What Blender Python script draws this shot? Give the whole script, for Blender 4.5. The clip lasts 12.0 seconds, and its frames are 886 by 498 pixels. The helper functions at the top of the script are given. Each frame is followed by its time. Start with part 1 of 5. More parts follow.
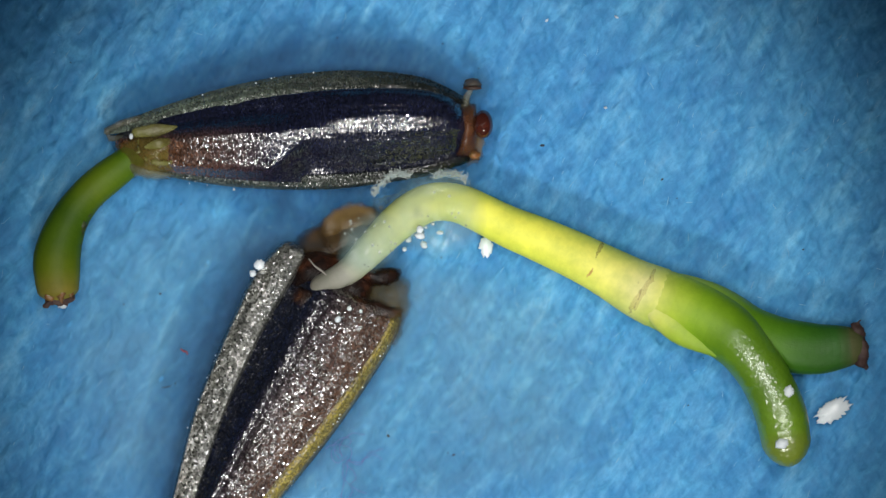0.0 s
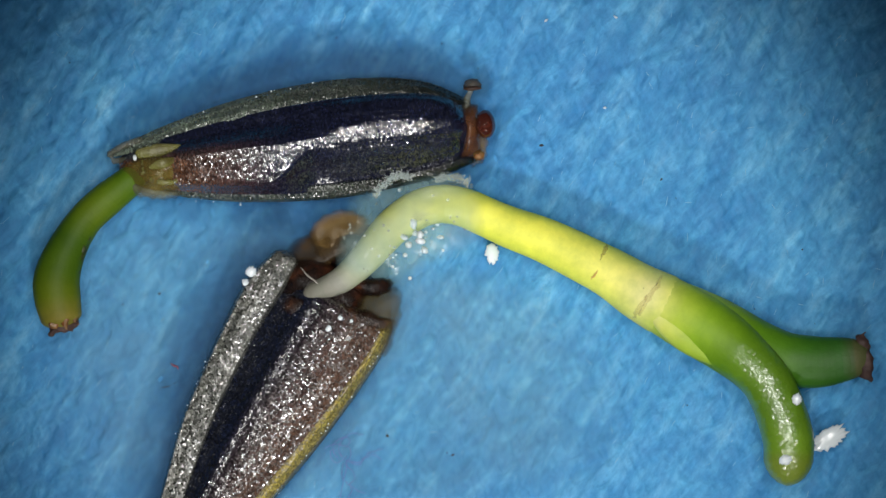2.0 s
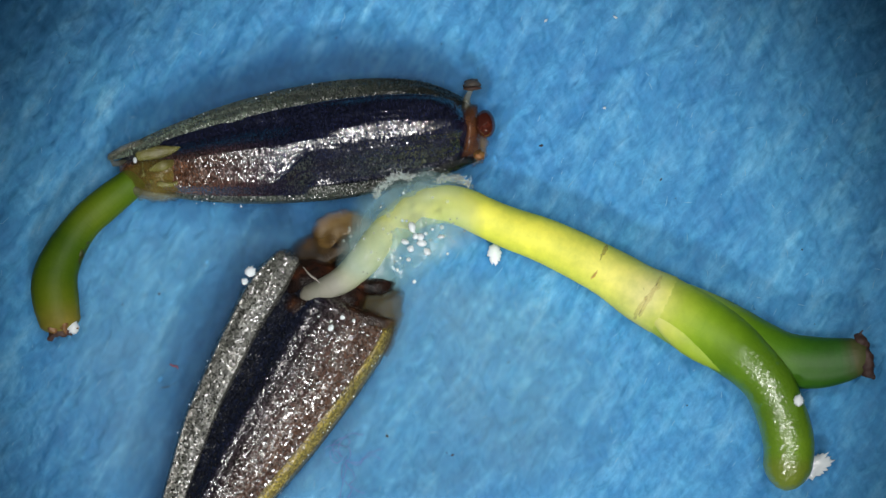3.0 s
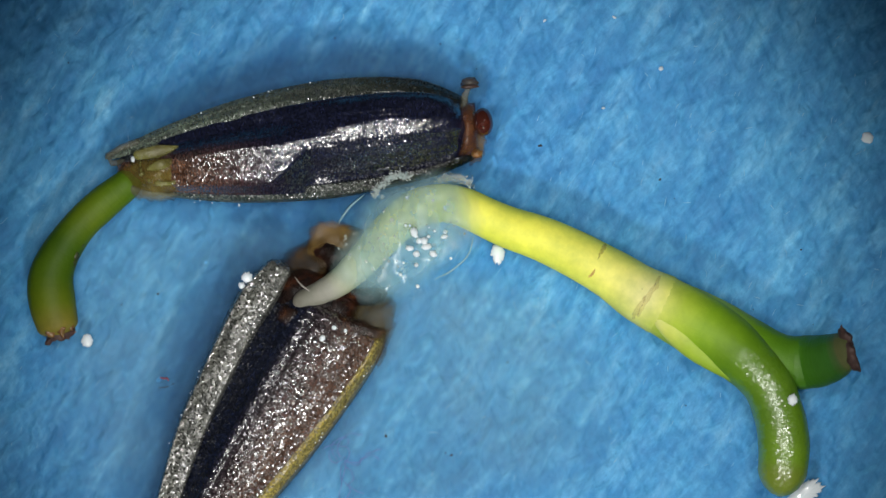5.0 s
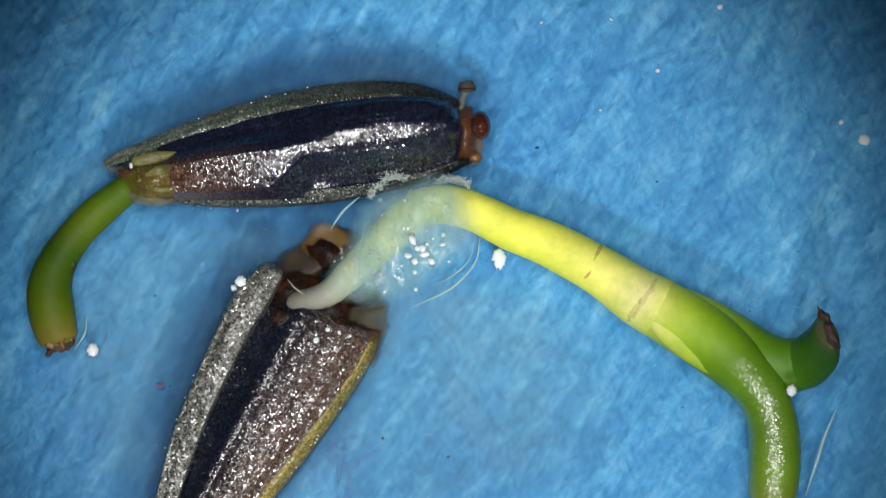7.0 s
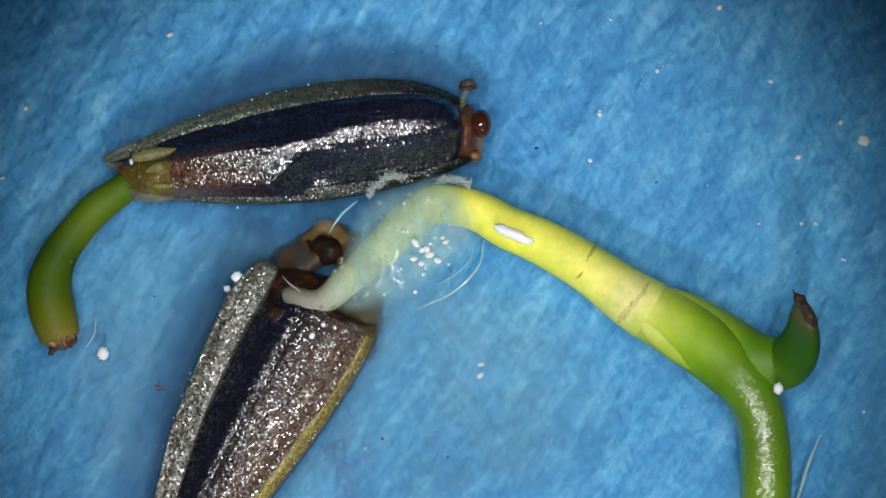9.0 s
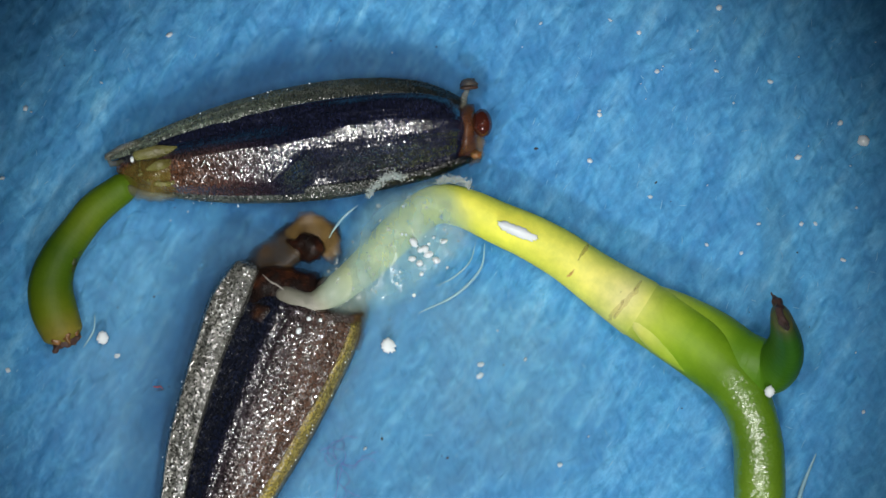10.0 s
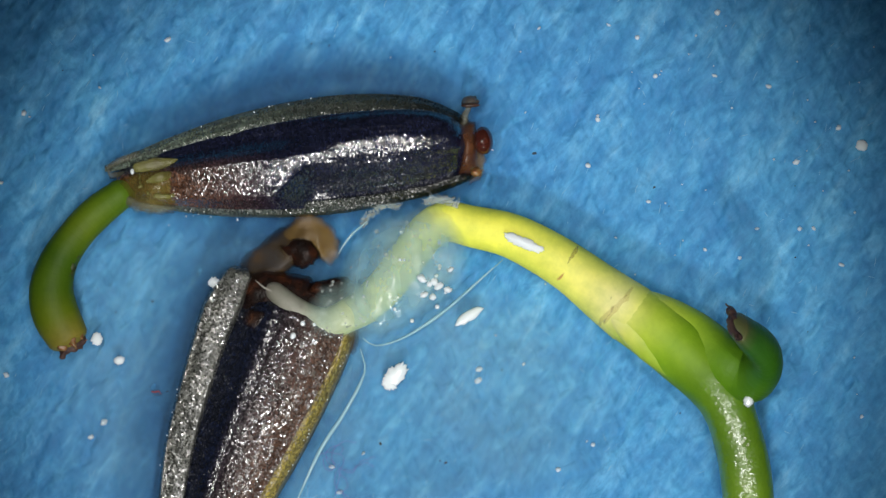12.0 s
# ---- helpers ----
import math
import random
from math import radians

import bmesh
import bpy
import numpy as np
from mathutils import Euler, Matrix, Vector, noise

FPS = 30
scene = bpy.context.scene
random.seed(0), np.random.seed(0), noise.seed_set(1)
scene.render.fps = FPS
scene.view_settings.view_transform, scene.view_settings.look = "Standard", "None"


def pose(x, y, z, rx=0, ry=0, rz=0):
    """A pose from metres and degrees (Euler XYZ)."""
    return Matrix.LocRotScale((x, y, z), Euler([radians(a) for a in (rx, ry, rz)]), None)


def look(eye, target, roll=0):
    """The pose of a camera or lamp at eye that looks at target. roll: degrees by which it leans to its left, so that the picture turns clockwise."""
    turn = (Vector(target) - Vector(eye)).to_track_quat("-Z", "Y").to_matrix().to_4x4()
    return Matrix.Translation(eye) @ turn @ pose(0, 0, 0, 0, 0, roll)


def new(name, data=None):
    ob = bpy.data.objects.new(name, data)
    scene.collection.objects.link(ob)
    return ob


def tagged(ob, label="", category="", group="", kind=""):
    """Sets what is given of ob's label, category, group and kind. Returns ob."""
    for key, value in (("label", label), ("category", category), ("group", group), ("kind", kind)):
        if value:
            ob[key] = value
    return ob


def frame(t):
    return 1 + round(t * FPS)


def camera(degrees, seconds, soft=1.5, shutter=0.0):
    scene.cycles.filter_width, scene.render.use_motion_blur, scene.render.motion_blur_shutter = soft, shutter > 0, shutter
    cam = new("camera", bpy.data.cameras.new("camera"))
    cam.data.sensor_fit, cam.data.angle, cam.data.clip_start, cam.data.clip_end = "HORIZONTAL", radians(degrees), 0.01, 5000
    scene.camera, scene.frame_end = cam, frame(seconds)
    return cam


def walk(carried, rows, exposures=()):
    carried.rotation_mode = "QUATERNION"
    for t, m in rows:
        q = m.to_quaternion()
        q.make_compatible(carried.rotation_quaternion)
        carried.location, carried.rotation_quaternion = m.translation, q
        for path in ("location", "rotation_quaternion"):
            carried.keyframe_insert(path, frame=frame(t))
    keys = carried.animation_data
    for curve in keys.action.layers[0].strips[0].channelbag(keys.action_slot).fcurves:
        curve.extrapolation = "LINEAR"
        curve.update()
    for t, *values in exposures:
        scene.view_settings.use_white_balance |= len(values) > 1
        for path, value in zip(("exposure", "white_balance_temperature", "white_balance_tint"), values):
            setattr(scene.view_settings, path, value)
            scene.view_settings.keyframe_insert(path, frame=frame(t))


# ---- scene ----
MM = 0.001  # lengths below are in millimetres, scaled by MM

# ---- camera: a digital microscope looking straight down ----
LENS, HEIGHT = 8.0, 3.92 / math.tan(radians(4.0))
cam = camera(LENS, 12.0, soft=1.45)


def look_down(x, y):
    return pose(x * MM, y * MM, HEIGHT * MM)


walk(cam, [
    (0, look_down(-0.0000, 0.0000)),
    (1, look_down(0.0050, 0.0000)),
    (2, look_down(0.0075, 0.0000)),
    (3, look_down(0.0100, 0.0015)),
    (5, look_down(0.0200, 0.0025)),
    (6, look_down(0.0250, 0.0050)),
    (6.5, look_down(0.0350, 0.0150)),
    (7, look_down(0.0475, 0.0200)),
    (9, look_down(0.0525, 0.0250)),
    (10, look_down(0.0550, 0.0275)),
    (10.5, look_down(0.0575, 0.0300)),
    (11, look_down(0.0600, 0.0450)),
    (11.1, look_down(0.0220, -0.1605)),
    (11.2, look_down(0.0640, 0.0540)),
    (11.5, look_down(0.0700, 0.0675)),
    (12, look_down(0.0700, 0.0700)),
], [(0, 0.06), (6.6, 0.02), (7, 0.15), (8.8, 0.06), (10.2, 0.02), (10.8, 0.12), (11.1, 0.12), (11.5, 0.04), (12, 0.02)])

# ---- light: the microscope's lamps over a dim room ----
world = bpy.data.worlds.new("room")
scene.world = world
world.use_nodes = True
world.node_tree.nodes["Background"].inputs["Color"].default_value = (0.75, 0.85, 1.0, 1)
world.node_tree.nodes["Background"].inputs["Strength"].default_value = 0.02


def spot(name, eye, target, watts, cone, blend, radius, color):
    lamp = bpy.data.lights.new(name, "SPOT")
    lamp.energy, lamp.spot_size, lamp.spot_blend = watts, radians(cone), blend
    lamp.shadow_soft_size, lamp.color = radius * MM, color
    ob = new(name, lamp)
    ob.matrix_world = look([c * MM for c in eye], [c * MM for c in target])
    return ob


# a ring of small diodes round the lens, and one lamp on an arm
LAMP_TINT = (1.0, 0.98, 0.95)
for k in range(6):
    angle = radians(20 + 60 * k)
    spot("ring_lamp", (11 * math.cos(angle), 11 * math.sin(angle), 52), (0.06, -0.76, 0), 0.0120, 9.0, 0.35, 1.0, LAMP_TINT)
spot("arm_lamp", (3, -32, 34), (-0.30, -0.78, 0), 0.0392, 10.4, 0.5, 2.4, LAMP_TINT)


# ---- materials ----
def material(name):
    m = bpy.data.materials.new(name)
    m.use_nodes = True
    return m, m.node_tree.nodes, m.node_tree.links, m.node_tree.nodes["Principled BSDF"]


def texture(nodes, links, scale, detail=4.0, rough=0.6, stretch=(1, 1, 1), turn=0.0, space=None, twist=0.0):
    """Noise at a scale given in features per millimetre of the object's own space."""
    space = space or nodes.new("ShaderNodeTexCoord").outputs["Object"]
    mp = nodes.new("ShaderNodeMapping")
    mp.vector_type = "TEXTURE"
    mp.inputs["Scale"].default_value = [1 / (scale * 1000 * s) for s in stretch]
    mp.inputs["Rotation"].default_value = (0, 0, radians(turn))
    nz = nodes.new("ShaderNodeTexNoise")
    nz.inputs["Scale"].default_value, nz.inputs["Detail"].default_value = 1.0, detail
    nz.inputs["Roughness"].default_value, nz.inputs["Distortion"].default_value = rough, twist
    links.new(space, mp.inputs["Vector"])
    links.new(mp.outputs["Vector"], nz.inputs["Vector"])
    return nz.outputs["Fac"]


def ramp(nodes, links, fac, stops):
    r = nodes.new("ShaderNodeValToRGB")
    while len(r.color_ramp.elements) < len(stops):
        r.color_ramp.elements.new(0.5)
    for e, (p, c) in zip(r.color_ramp.elements, stops):
        e.position, e.color = p, (*c, 1) if len(c) == 3 else c
    links.new(fac, r.inputs["Fac"])
    return r.outputs["Color"]


def mix(nodes, links, fac, a, b, how="MIX"):
    n = nodes.new("ShaderNodeMix")
    n.data_type, n.blend_type = "RGBA", how
    for value, slot in ((fac, n.inputs[0]), (a, n.inputs[6]), (b, n.inputs[7])):
        if isinstance(value, (int, float)):
            slot.default_value = value
        elif isinstance(value, tuple):
            slot.default_value = (*value, 1)
        else:
            links.new(value, slot)
    return n.outputs[2]


def bump(nodes, links, bsdf, fac, depth, strength=1.0):
    b = nodes.new("ShaderNodeBump")
    b.inputs["Strength"].default_value, b.inputs["Distance"].default_value = strength, depth * MM
    links.new(fac, b.inputs["Height"])
    links.new(b.outputs["Normal"], bsdf.inputs["Normal"])


def attribute(nodes, name, out):
    a = nodes.new("ShaderNodeAttribute")
    a.attribute_name = name
    return a.outputs[out]


def cloth_material():
    m, n, l, p = material("blue_fibre_paper")
    wide = texture(n, l, 1.1, 5, 0.6, (1.0, 0.35, 1.0), -30)
    streak = texture(n, l, 5.4, 6, 0.65, (1.0, 0.30, 1.0), -30)
    patch = texture(n, l, 0.45, 4, 0.55, (1.0, 0.8, 1.0), 20)
    fine = texture(n, l, 15.0, 5, 0.7, (1.0, 0.40, 1.0), -48)
    cross = texture(n, l, 11.0, 5, 0.7, (1.0, 0.35, 1.0), 40)
    flake = texture(n, l, 6.5, 7, 0.66, (1.0, 0.45, 1.0), -36, twist=0.7)
    c = ramp(n, l, streak, [(0.30, (0.046, 0.265, 0.585)), (0.50, (0.064, 0.325, 0.67)), (0.62, (0.105, 0.405, 0.75)), (0.76, (0.19, 0.51, 0.82))])
    for fac, low, high in ((wide, (0.91, 0.93, 0.95), (1.08, 1.06, 1.04)), (patch, (0.90, 0.92, 0.96), (1.12, 1.08, 1.03)),
                           (fine, (0.88, 0.90, 0.93), (1.14, 1.11, 1.07)), (cross, (0.90, 0.92, 0.94), (1.12, 1.09, 1.05))):
        c = mix(n, l, 1.0, c, ramp(n, l, fac, [(0.36, low), (0.66, high)]), "MULTIPLY")
    c = mix(n, l, 1.0, c, ramp(n, l, flake, [(0.42, (0.93, 0.95, 0.97)), (0.52, (1.0, 1.0, 1.0)), (0.60, (1.34, 1.18, 1.09))]), "MULTIPLY")
    l.new(c, p.inputs["Base Color"])
    p.inputs["Roughness"].default_value = 0.5
    p.inputs["Specular IOR Level"].default_value = 0.3
    bump(n, l, p, flake, 0.045, 0.8)
    return m


def glitter(nodes, links, bsdf, cells, tilt, long=1.0, space=None, coat_only=False):
    """Tiny flat cells, each leaning its own way."""
    space = space or nodes.new("ShaderNodeTexCoord").outputs["Object"]
    mp = nodes.new("ShaderNodeMapping")
    mp.inputs["Scale"].default_value = (cells * 1000 / long, cells * 1000, cells * 1000)
    vo = nodes.new("ShaderNodeTexVoronoi")
    vo.inputs["Scale"].default_value = 1.0
    links.new(space, mp.inputs["Vector"])
    links.new(mp.outputs["Vector"], vo.inputs["Vector"])
    geo = nodes.new("ShaderNodeNewGeometry")
    lean, scaled, total, unit = (nodes.new("ShaderNodeVectorMath") for _ in range(4))
    lean.operation, scaled.operation, total.operation, unit.operation = "SUBTRACT", "SCALE", "ADD", "NORMALIZE"
    links.new(vo.outputs["Color"], lean.inputs[0])
    lean.inputs[1].default_value = (0.5, 0.5, 0.5)
    links.new(lean.outputs[0], scaled.inputs[0])
    scaled.inputs["Scale"].default_value = tilt
    links.new(scaled.outputs[0], total.inputs[0])
    links.new(geo.outputs["Normal"], total.inputs[1])
    links.new(total.outputs[0], unit.inputs[0])
    if not coat_only:
        links.new(unit.outputs[0], bsdf.inputs["Normal"])
    links.new(unit.outputs[0], bsdf.inputs["Coat Normal"])
    return vo.outputs["Color"]


def hull_material(name, rough, cells, tilt, long=1.0, spec=1.0, alpha=1.0, grains=0.0, ior=1.74):
    """Seed coat: pigment from the mesh, tiny glossy cells, some grains painted pale as sparkle."""
    m, n, l, p = material(name)
    space = n.new("ShaderNodeTexCoord").outputs["Object"]
    tint = ramp(n, l, texture(n, l, 9.0, 5, 0.7, (0.4, 1, 1), space=space), [(0.3, (0.55, 0.55, 0.6)), (0.7, (1.3, 1.25, 1.2))])
    paint = mix(n, l, 1.0, attribute(n, "pigment", "Color"), tint, "MULTIPLY")
    l.new(ramp(n, l, texture(n, l, 5.0, 4, 0.6, (0.3, 1, 1), space=space), [(0.35, (rough * 0.75,) * 3), (0.65, (rough * 1.5,) * 3)]), p.inputs["Roughness"])
    p.inputs["IOR"].default_value = ior
    p.inputs["Alpha"].default_value = alpha
    shade = n.new("ShaderNodeSeparateColor")
    l.new(glitter(n, l, p, cells, tilt, long, space), shade.inputs["Color"])
    paint = mix(n, l, 1.0, paint, ramp(n, l, shade.outputs["Red"], [(0.0, (0.35,) * 3), (0.6, (1.0,) * 3), (1.0, (1.9,) * 3)]), "MULTIPLY")
    # pale cells paint sparkle into the base colour, absent where pigment is dark
    pale = ramp(n, l, shade.outputs["Green"], [(0.70 - 0.35 * grains, (0.0,) * 3), (1.0, (grains,) * 3)])
    hue = n.new("ShaderNodeSeparateColor")
    l.new(attribute(n, "pigment", "Color"), hue.inputs["Color"])
    pale = mix(n, l, 1.0, pale, ramp(n, l, hue.outputs["Red"], [(0.012, (0.0,) * 3), (0.060, (1.0,) * 3)]), "MULTIPLY")
    l.new(ramp(n, l, shade.outputs["Blue"], [(0.25, (0.25 * spec,) * 3), (0.75, (spec,) * 3)]), p.inputs["Specular IOR Level"])
    l.new(mix(n, l, pale, paint, (0.42, 0.42, 0.40)), p.inputs["Base Color"])
    return m


def shoot_material(name, stops, wet=0.42, gloss=0.3, relief=0.004, cells=0.0):
    """Living plant tissue: pigment along its length, limb shading painted on the flanks."""
    m, n, l, p = material(name)
    along, body = attribute(n, "along", "Fac"), attribute(n, "body", "Vector")
    c = ramp(n, l, along, stops)
    blot = ramp(n, l, texture(n, l, 2.6, 5, 0.65, space=body), [(0.3, (0.72, 0.78, 0.66)), (0.7, (1.14, 1.12, 1.06))])
    c = mix(n, l, 1.0, c, blot, "MULTIPLY")
    # flanks painted darker and greener, in place of light through the tissue
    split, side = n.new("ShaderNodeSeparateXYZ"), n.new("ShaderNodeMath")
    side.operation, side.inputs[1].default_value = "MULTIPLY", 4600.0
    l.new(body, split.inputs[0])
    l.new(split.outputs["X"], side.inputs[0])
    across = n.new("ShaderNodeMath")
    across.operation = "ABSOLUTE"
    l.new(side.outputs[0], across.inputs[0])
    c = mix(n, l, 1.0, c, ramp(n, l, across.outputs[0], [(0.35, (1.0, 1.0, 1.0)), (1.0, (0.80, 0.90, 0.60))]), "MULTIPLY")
    l.new(c, p.inputs["Base Color"])
    p.inputs["Roughness"].default_value = wet
    p.inputs["Specular IOR Level"].default_value = gloss
    p.inputs["Subsurface Weight"].default_value = 0.0
    p.inputs["Subsurface Radius"].default_value = (1.0, 1.0, 0.35)
    p.inputs["Subsurface Scale"].default_value = 0.12 * MM
    bump(n, l, p, texture(n, l, 30.0, 3, 0.6, (1, 0.5, 1), space=body), relief, 0.8)
    if cells:
        glitter(n, l, p, cells, 0.38, space=body, coat_only=True)
        p.inputs["Coat IOR"].default_value = 2.0
        l.new(ramp(n, l, along, [(0.40, (0.0, 0.0, 0.0)), (0.60, (0.9, 0.9, 0.9))]), p.inputs["Coat Weight"])
        p.inputs["Coat Roughness"].default_value = 0.26
        l.new(ramp(n, l, along, [(0.42, (0.5, 0.5, 0.5)), (0.58, (wet, wet, wet))]), p.inputs["Roughness"])
    return m


def plain_material(name, color, rough=0.35, spot_color=None, scale=8.0, alpha=1.0, relief=0.01, sub=0.0, spec=0.5):
    m, n, l, p = material(name)
    fac = texture(n, l, scale, 5, 0.65)
    dark = spot_color or tuple(0.6 * c for c in color)
    l.new(ramp(n, l, fac, [(0.32, dark), (0.66, color)]), p.inputs["Base Color"])
    p.inputs["Roughness"].default_value, p.inputs["Alpha"].default_value = rough, alpha
    p.inputs["Specular IOR Level"].default_value = spec
    p.inputs["Subsurface Weight"].default_value = sub
    p.inputs["Subsurface Scale"].default_value = 0.08 * MM
    bump(n, l, p, texture(n, l, scale * 3, 3), relief, 0.8)
    return m


def film_material(name, stops, alpha, rough=0.3, scale=2.0, spec=0.35, relief=0.006, power=1.0, stretch=(1, 1, 1)):
    """Thin wet tissue or jelly: see-through where the mesh says it is thin."""
    m, n, l, p = material(name)
    fac = texture(n, l, scale, 5, 0.6, stretch)
    l.new(ramp(n, l, fac, stops), p.inputs["Base Color"])
    low, high = alpha
    thick = ramp(n, l, attribute(n, "thick", "Fac"), [(0.0, (low,) * 3), (power, (high,) * 3)])
    cloud = ramp(n, l, texture(n, l, scale * 2.2, 4, 0.6, stretch), [(0.35, (0.72,) * 3), (0.65, (1.1,) * 3)])
    l.new(mix(n, l, 1.0, thick, cloud, "MULTIPLY"), p.inputs["Alpha"])
    p.inputs["Roughness"].default_value = rough
    p.inputs["Specular IOR Level"].default_value = spec
    bump(n, l, p, texture(n, l, scale * 5, 3), relief, 0.6)
    return m


CLOTH = cloth_material()
BAG = film_material("smoky_brown_film", [(0.30, (0.030, 0.020, 0.012)), (0.50, (0.075, 0.050, 0.024)), (0.70, (0.17, 0.085, 0.022))], (0.15, 0.62), 0.35, 2.6, 0.25, power=0.45)
COLLARFILM = film_material("red_brown_film", [(0.30, (0.05, 0.020, 0.010)), (0.52, (0.13, 0.050, 0.020)), (0.72, (0.22, 0.11, 0.05))], (0.2, 0.85), power=0.4)
HUSKFILM = film_material("golden_husk_film", [(0.30, (0.09, 0.075, 0.020)), (0.52, (0.22, 0.17, 0.035)), (0.72, (0.38, 0.34, 0.10))], (0.15, 0.62), 0.2, 4.0, power=0.4)
CLEARFILM = film_material("clear_husk_film", [(0.30, (0.12, 0.11, 0.07)), (0.70, (0.34, 0.36, 0.24))], (0.15, 0.6), 0.2, 4.0, power=0.4)
AMBERFILM = film_material("amber_film", [(0.32, (0.12, 0.065, 0.016)), (0.52, (0.30, 0.19, 0.06)), (0.70, (0.46, 0.36, 0.18))], (0.10, 0.52), power=0.4)
REDBROWN = film_material("dark_red_brown_tissue", [(0.34, (0.004, 0.003, 0.003)), (0.50, (0.014, 0.006, 0.004)), (0.62, (0.045, 0.014, 0.006)), (0.74, (0.10, 0.045, 0.014))], (0.35, 1.0), 0.4, 5.0, 0.2, 0.012, power=0.3)
RIMFILM = film_material("ragged_brown_film", [(0.34, (0.006, 0.004, 0.003)), (0.52, (0.030, 0.012, 0.006)), (0.70, (0.12, 0.045, 0.014))], (0.0, 0.9), 0.35, 7.0, 0.3, 0.012, power=0.35)
OLIVEFILM = film_material("olive_brown_film", [(0.30, (0.040, 0.028, 0.012)), (0.50, (0.075, 0.055, 0.020)), (0.72, (0.15, 0.12, 0.045))], (0.12, 0.42), 0.4, 2.6, 0.2, power=0.25)
JELLY = film_material("milky_jelly", [(0.34, (0.29, 0.58, 0.63)), (0.66, (0.52, 0.79, 0.81))], (0.0, 0.42), 0.16, 2.0, 0.5, 0.02, 0.45, (1, 0.5, 1))
PALEJELLY = film_material("pale_jelly", [(0.34, (0.36, 0.60, 0.60)), (0.66, (0.54, 0.74, 0.70))], (0.0, 0.26), 0.16, 2.4, 0.5, 0.02, 0.5)
# Dark blue tint stands in for shade on the cloth round each seed.
SHADEFILM = film_material("shade_tinted_water_film", [(0.34, (0.012, 0.085, 0.23)), (0.66, (0.020, 0.12, 0.29))], (0.0, 0.58), 0.4, 0.8, 0.1, 0.001, 0.55)
THINFILM = film_material("milky_water_film", [(0.34, (0.10, 0.27, 0.37)), (0.66, (0.28, 0.47, 0.50))], (0.0, 0.26), 0.4, 0.7, 0.1, 0.001, 0.4)
FIBRE = plain_material("pale_blue_fibre", (0.26, 0.55, 0.78), 0.5, (0.14, 0.42, 0.70), 2.0, relief=0.002)
COAT = hull_material("dark_seed_coat", 0.17, 52.0, 0.27, 0.55, grains=0.12, ior=1.9)
ROUGHCOAT = hull_material("grainy_seed_coat", 0.18, 58.0, 0.58, 1.0, grains=0.29)
MARGIN = hull_material("grey_seed_margin", 0.19, 58.0, 0.58, grains=0.33)
OLIVEMARGIN = hull_material("olive_yellow_margin", 0.28, 58.0, 0.45, 1.0, 0.6, 1.0, grains=0.06)
FAINTMARGIN = hull_material("olive_seed_margin", 0.26, 58.0, 0.62, 0.6, 0.8, 0.72, grains=0.20)
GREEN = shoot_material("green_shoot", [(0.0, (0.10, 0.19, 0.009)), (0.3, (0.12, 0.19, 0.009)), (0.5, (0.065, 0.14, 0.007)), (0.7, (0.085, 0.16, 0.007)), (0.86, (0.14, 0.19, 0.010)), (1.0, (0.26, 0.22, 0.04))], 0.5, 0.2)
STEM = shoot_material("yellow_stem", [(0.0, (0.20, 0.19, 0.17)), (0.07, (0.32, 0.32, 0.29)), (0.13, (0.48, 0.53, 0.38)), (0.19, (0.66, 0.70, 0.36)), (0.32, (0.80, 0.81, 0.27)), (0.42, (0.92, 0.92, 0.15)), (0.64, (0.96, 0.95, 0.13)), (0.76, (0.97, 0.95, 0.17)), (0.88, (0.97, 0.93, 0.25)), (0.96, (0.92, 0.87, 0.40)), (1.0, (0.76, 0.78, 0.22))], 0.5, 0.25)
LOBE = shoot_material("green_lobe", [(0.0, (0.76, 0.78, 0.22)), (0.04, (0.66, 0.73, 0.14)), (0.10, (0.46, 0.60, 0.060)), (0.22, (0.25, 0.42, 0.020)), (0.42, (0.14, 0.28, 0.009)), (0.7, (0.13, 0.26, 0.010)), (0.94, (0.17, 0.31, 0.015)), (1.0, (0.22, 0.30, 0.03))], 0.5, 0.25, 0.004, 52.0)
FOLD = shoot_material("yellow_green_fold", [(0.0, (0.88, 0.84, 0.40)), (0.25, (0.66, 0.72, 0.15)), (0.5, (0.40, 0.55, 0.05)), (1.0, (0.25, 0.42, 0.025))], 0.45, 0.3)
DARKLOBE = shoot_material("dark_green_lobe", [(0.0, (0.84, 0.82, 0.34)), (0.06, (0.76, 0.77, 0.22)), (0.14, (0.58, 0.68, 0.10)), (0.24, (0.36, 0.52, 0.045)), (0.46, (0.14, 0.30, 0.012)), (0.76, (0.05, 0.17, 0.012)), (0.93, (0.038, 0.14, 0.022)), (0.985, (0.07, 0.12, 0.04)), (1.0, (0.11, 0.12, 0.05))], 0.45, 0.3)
BROWN = plain_material("brown_tissue", (0.055, 0.024, 0.012), 0.36, (0.014, 0.008, 0.006), 5.0, relief=0.012)
AMBER = plain_material("amber_tissue", (0.30, 0.16, 0.05), 0.3, (0.10, 0.045, 0.018), 6.0, sub=0.3)
CUT = plain_material("brown_cut_end", (0.10, 0.060, 0.050), 0.5, (0.022, 0.012, 0.014), 7.0, spec=0.3)
BEAD = plain_material("red_brown_bead", (0.085, 0.018, 0.010), 0.10, (0.03, 0.008, 0.006), 5.0, relief=0.002, spec=1.0)
MIST = plain_material("pale_jelly_edge", (0.80, 0.86, 0.82), 0.2, (0.62, 0.76, 0.74), 6.0, alpha=0.26, relief=0.03)
STRAND = plain_material("pale_strand", (0.62, 0.60, 0.54), 0.4, (0.45, 0.42, 0.38), 6.0, alpha=0.5)
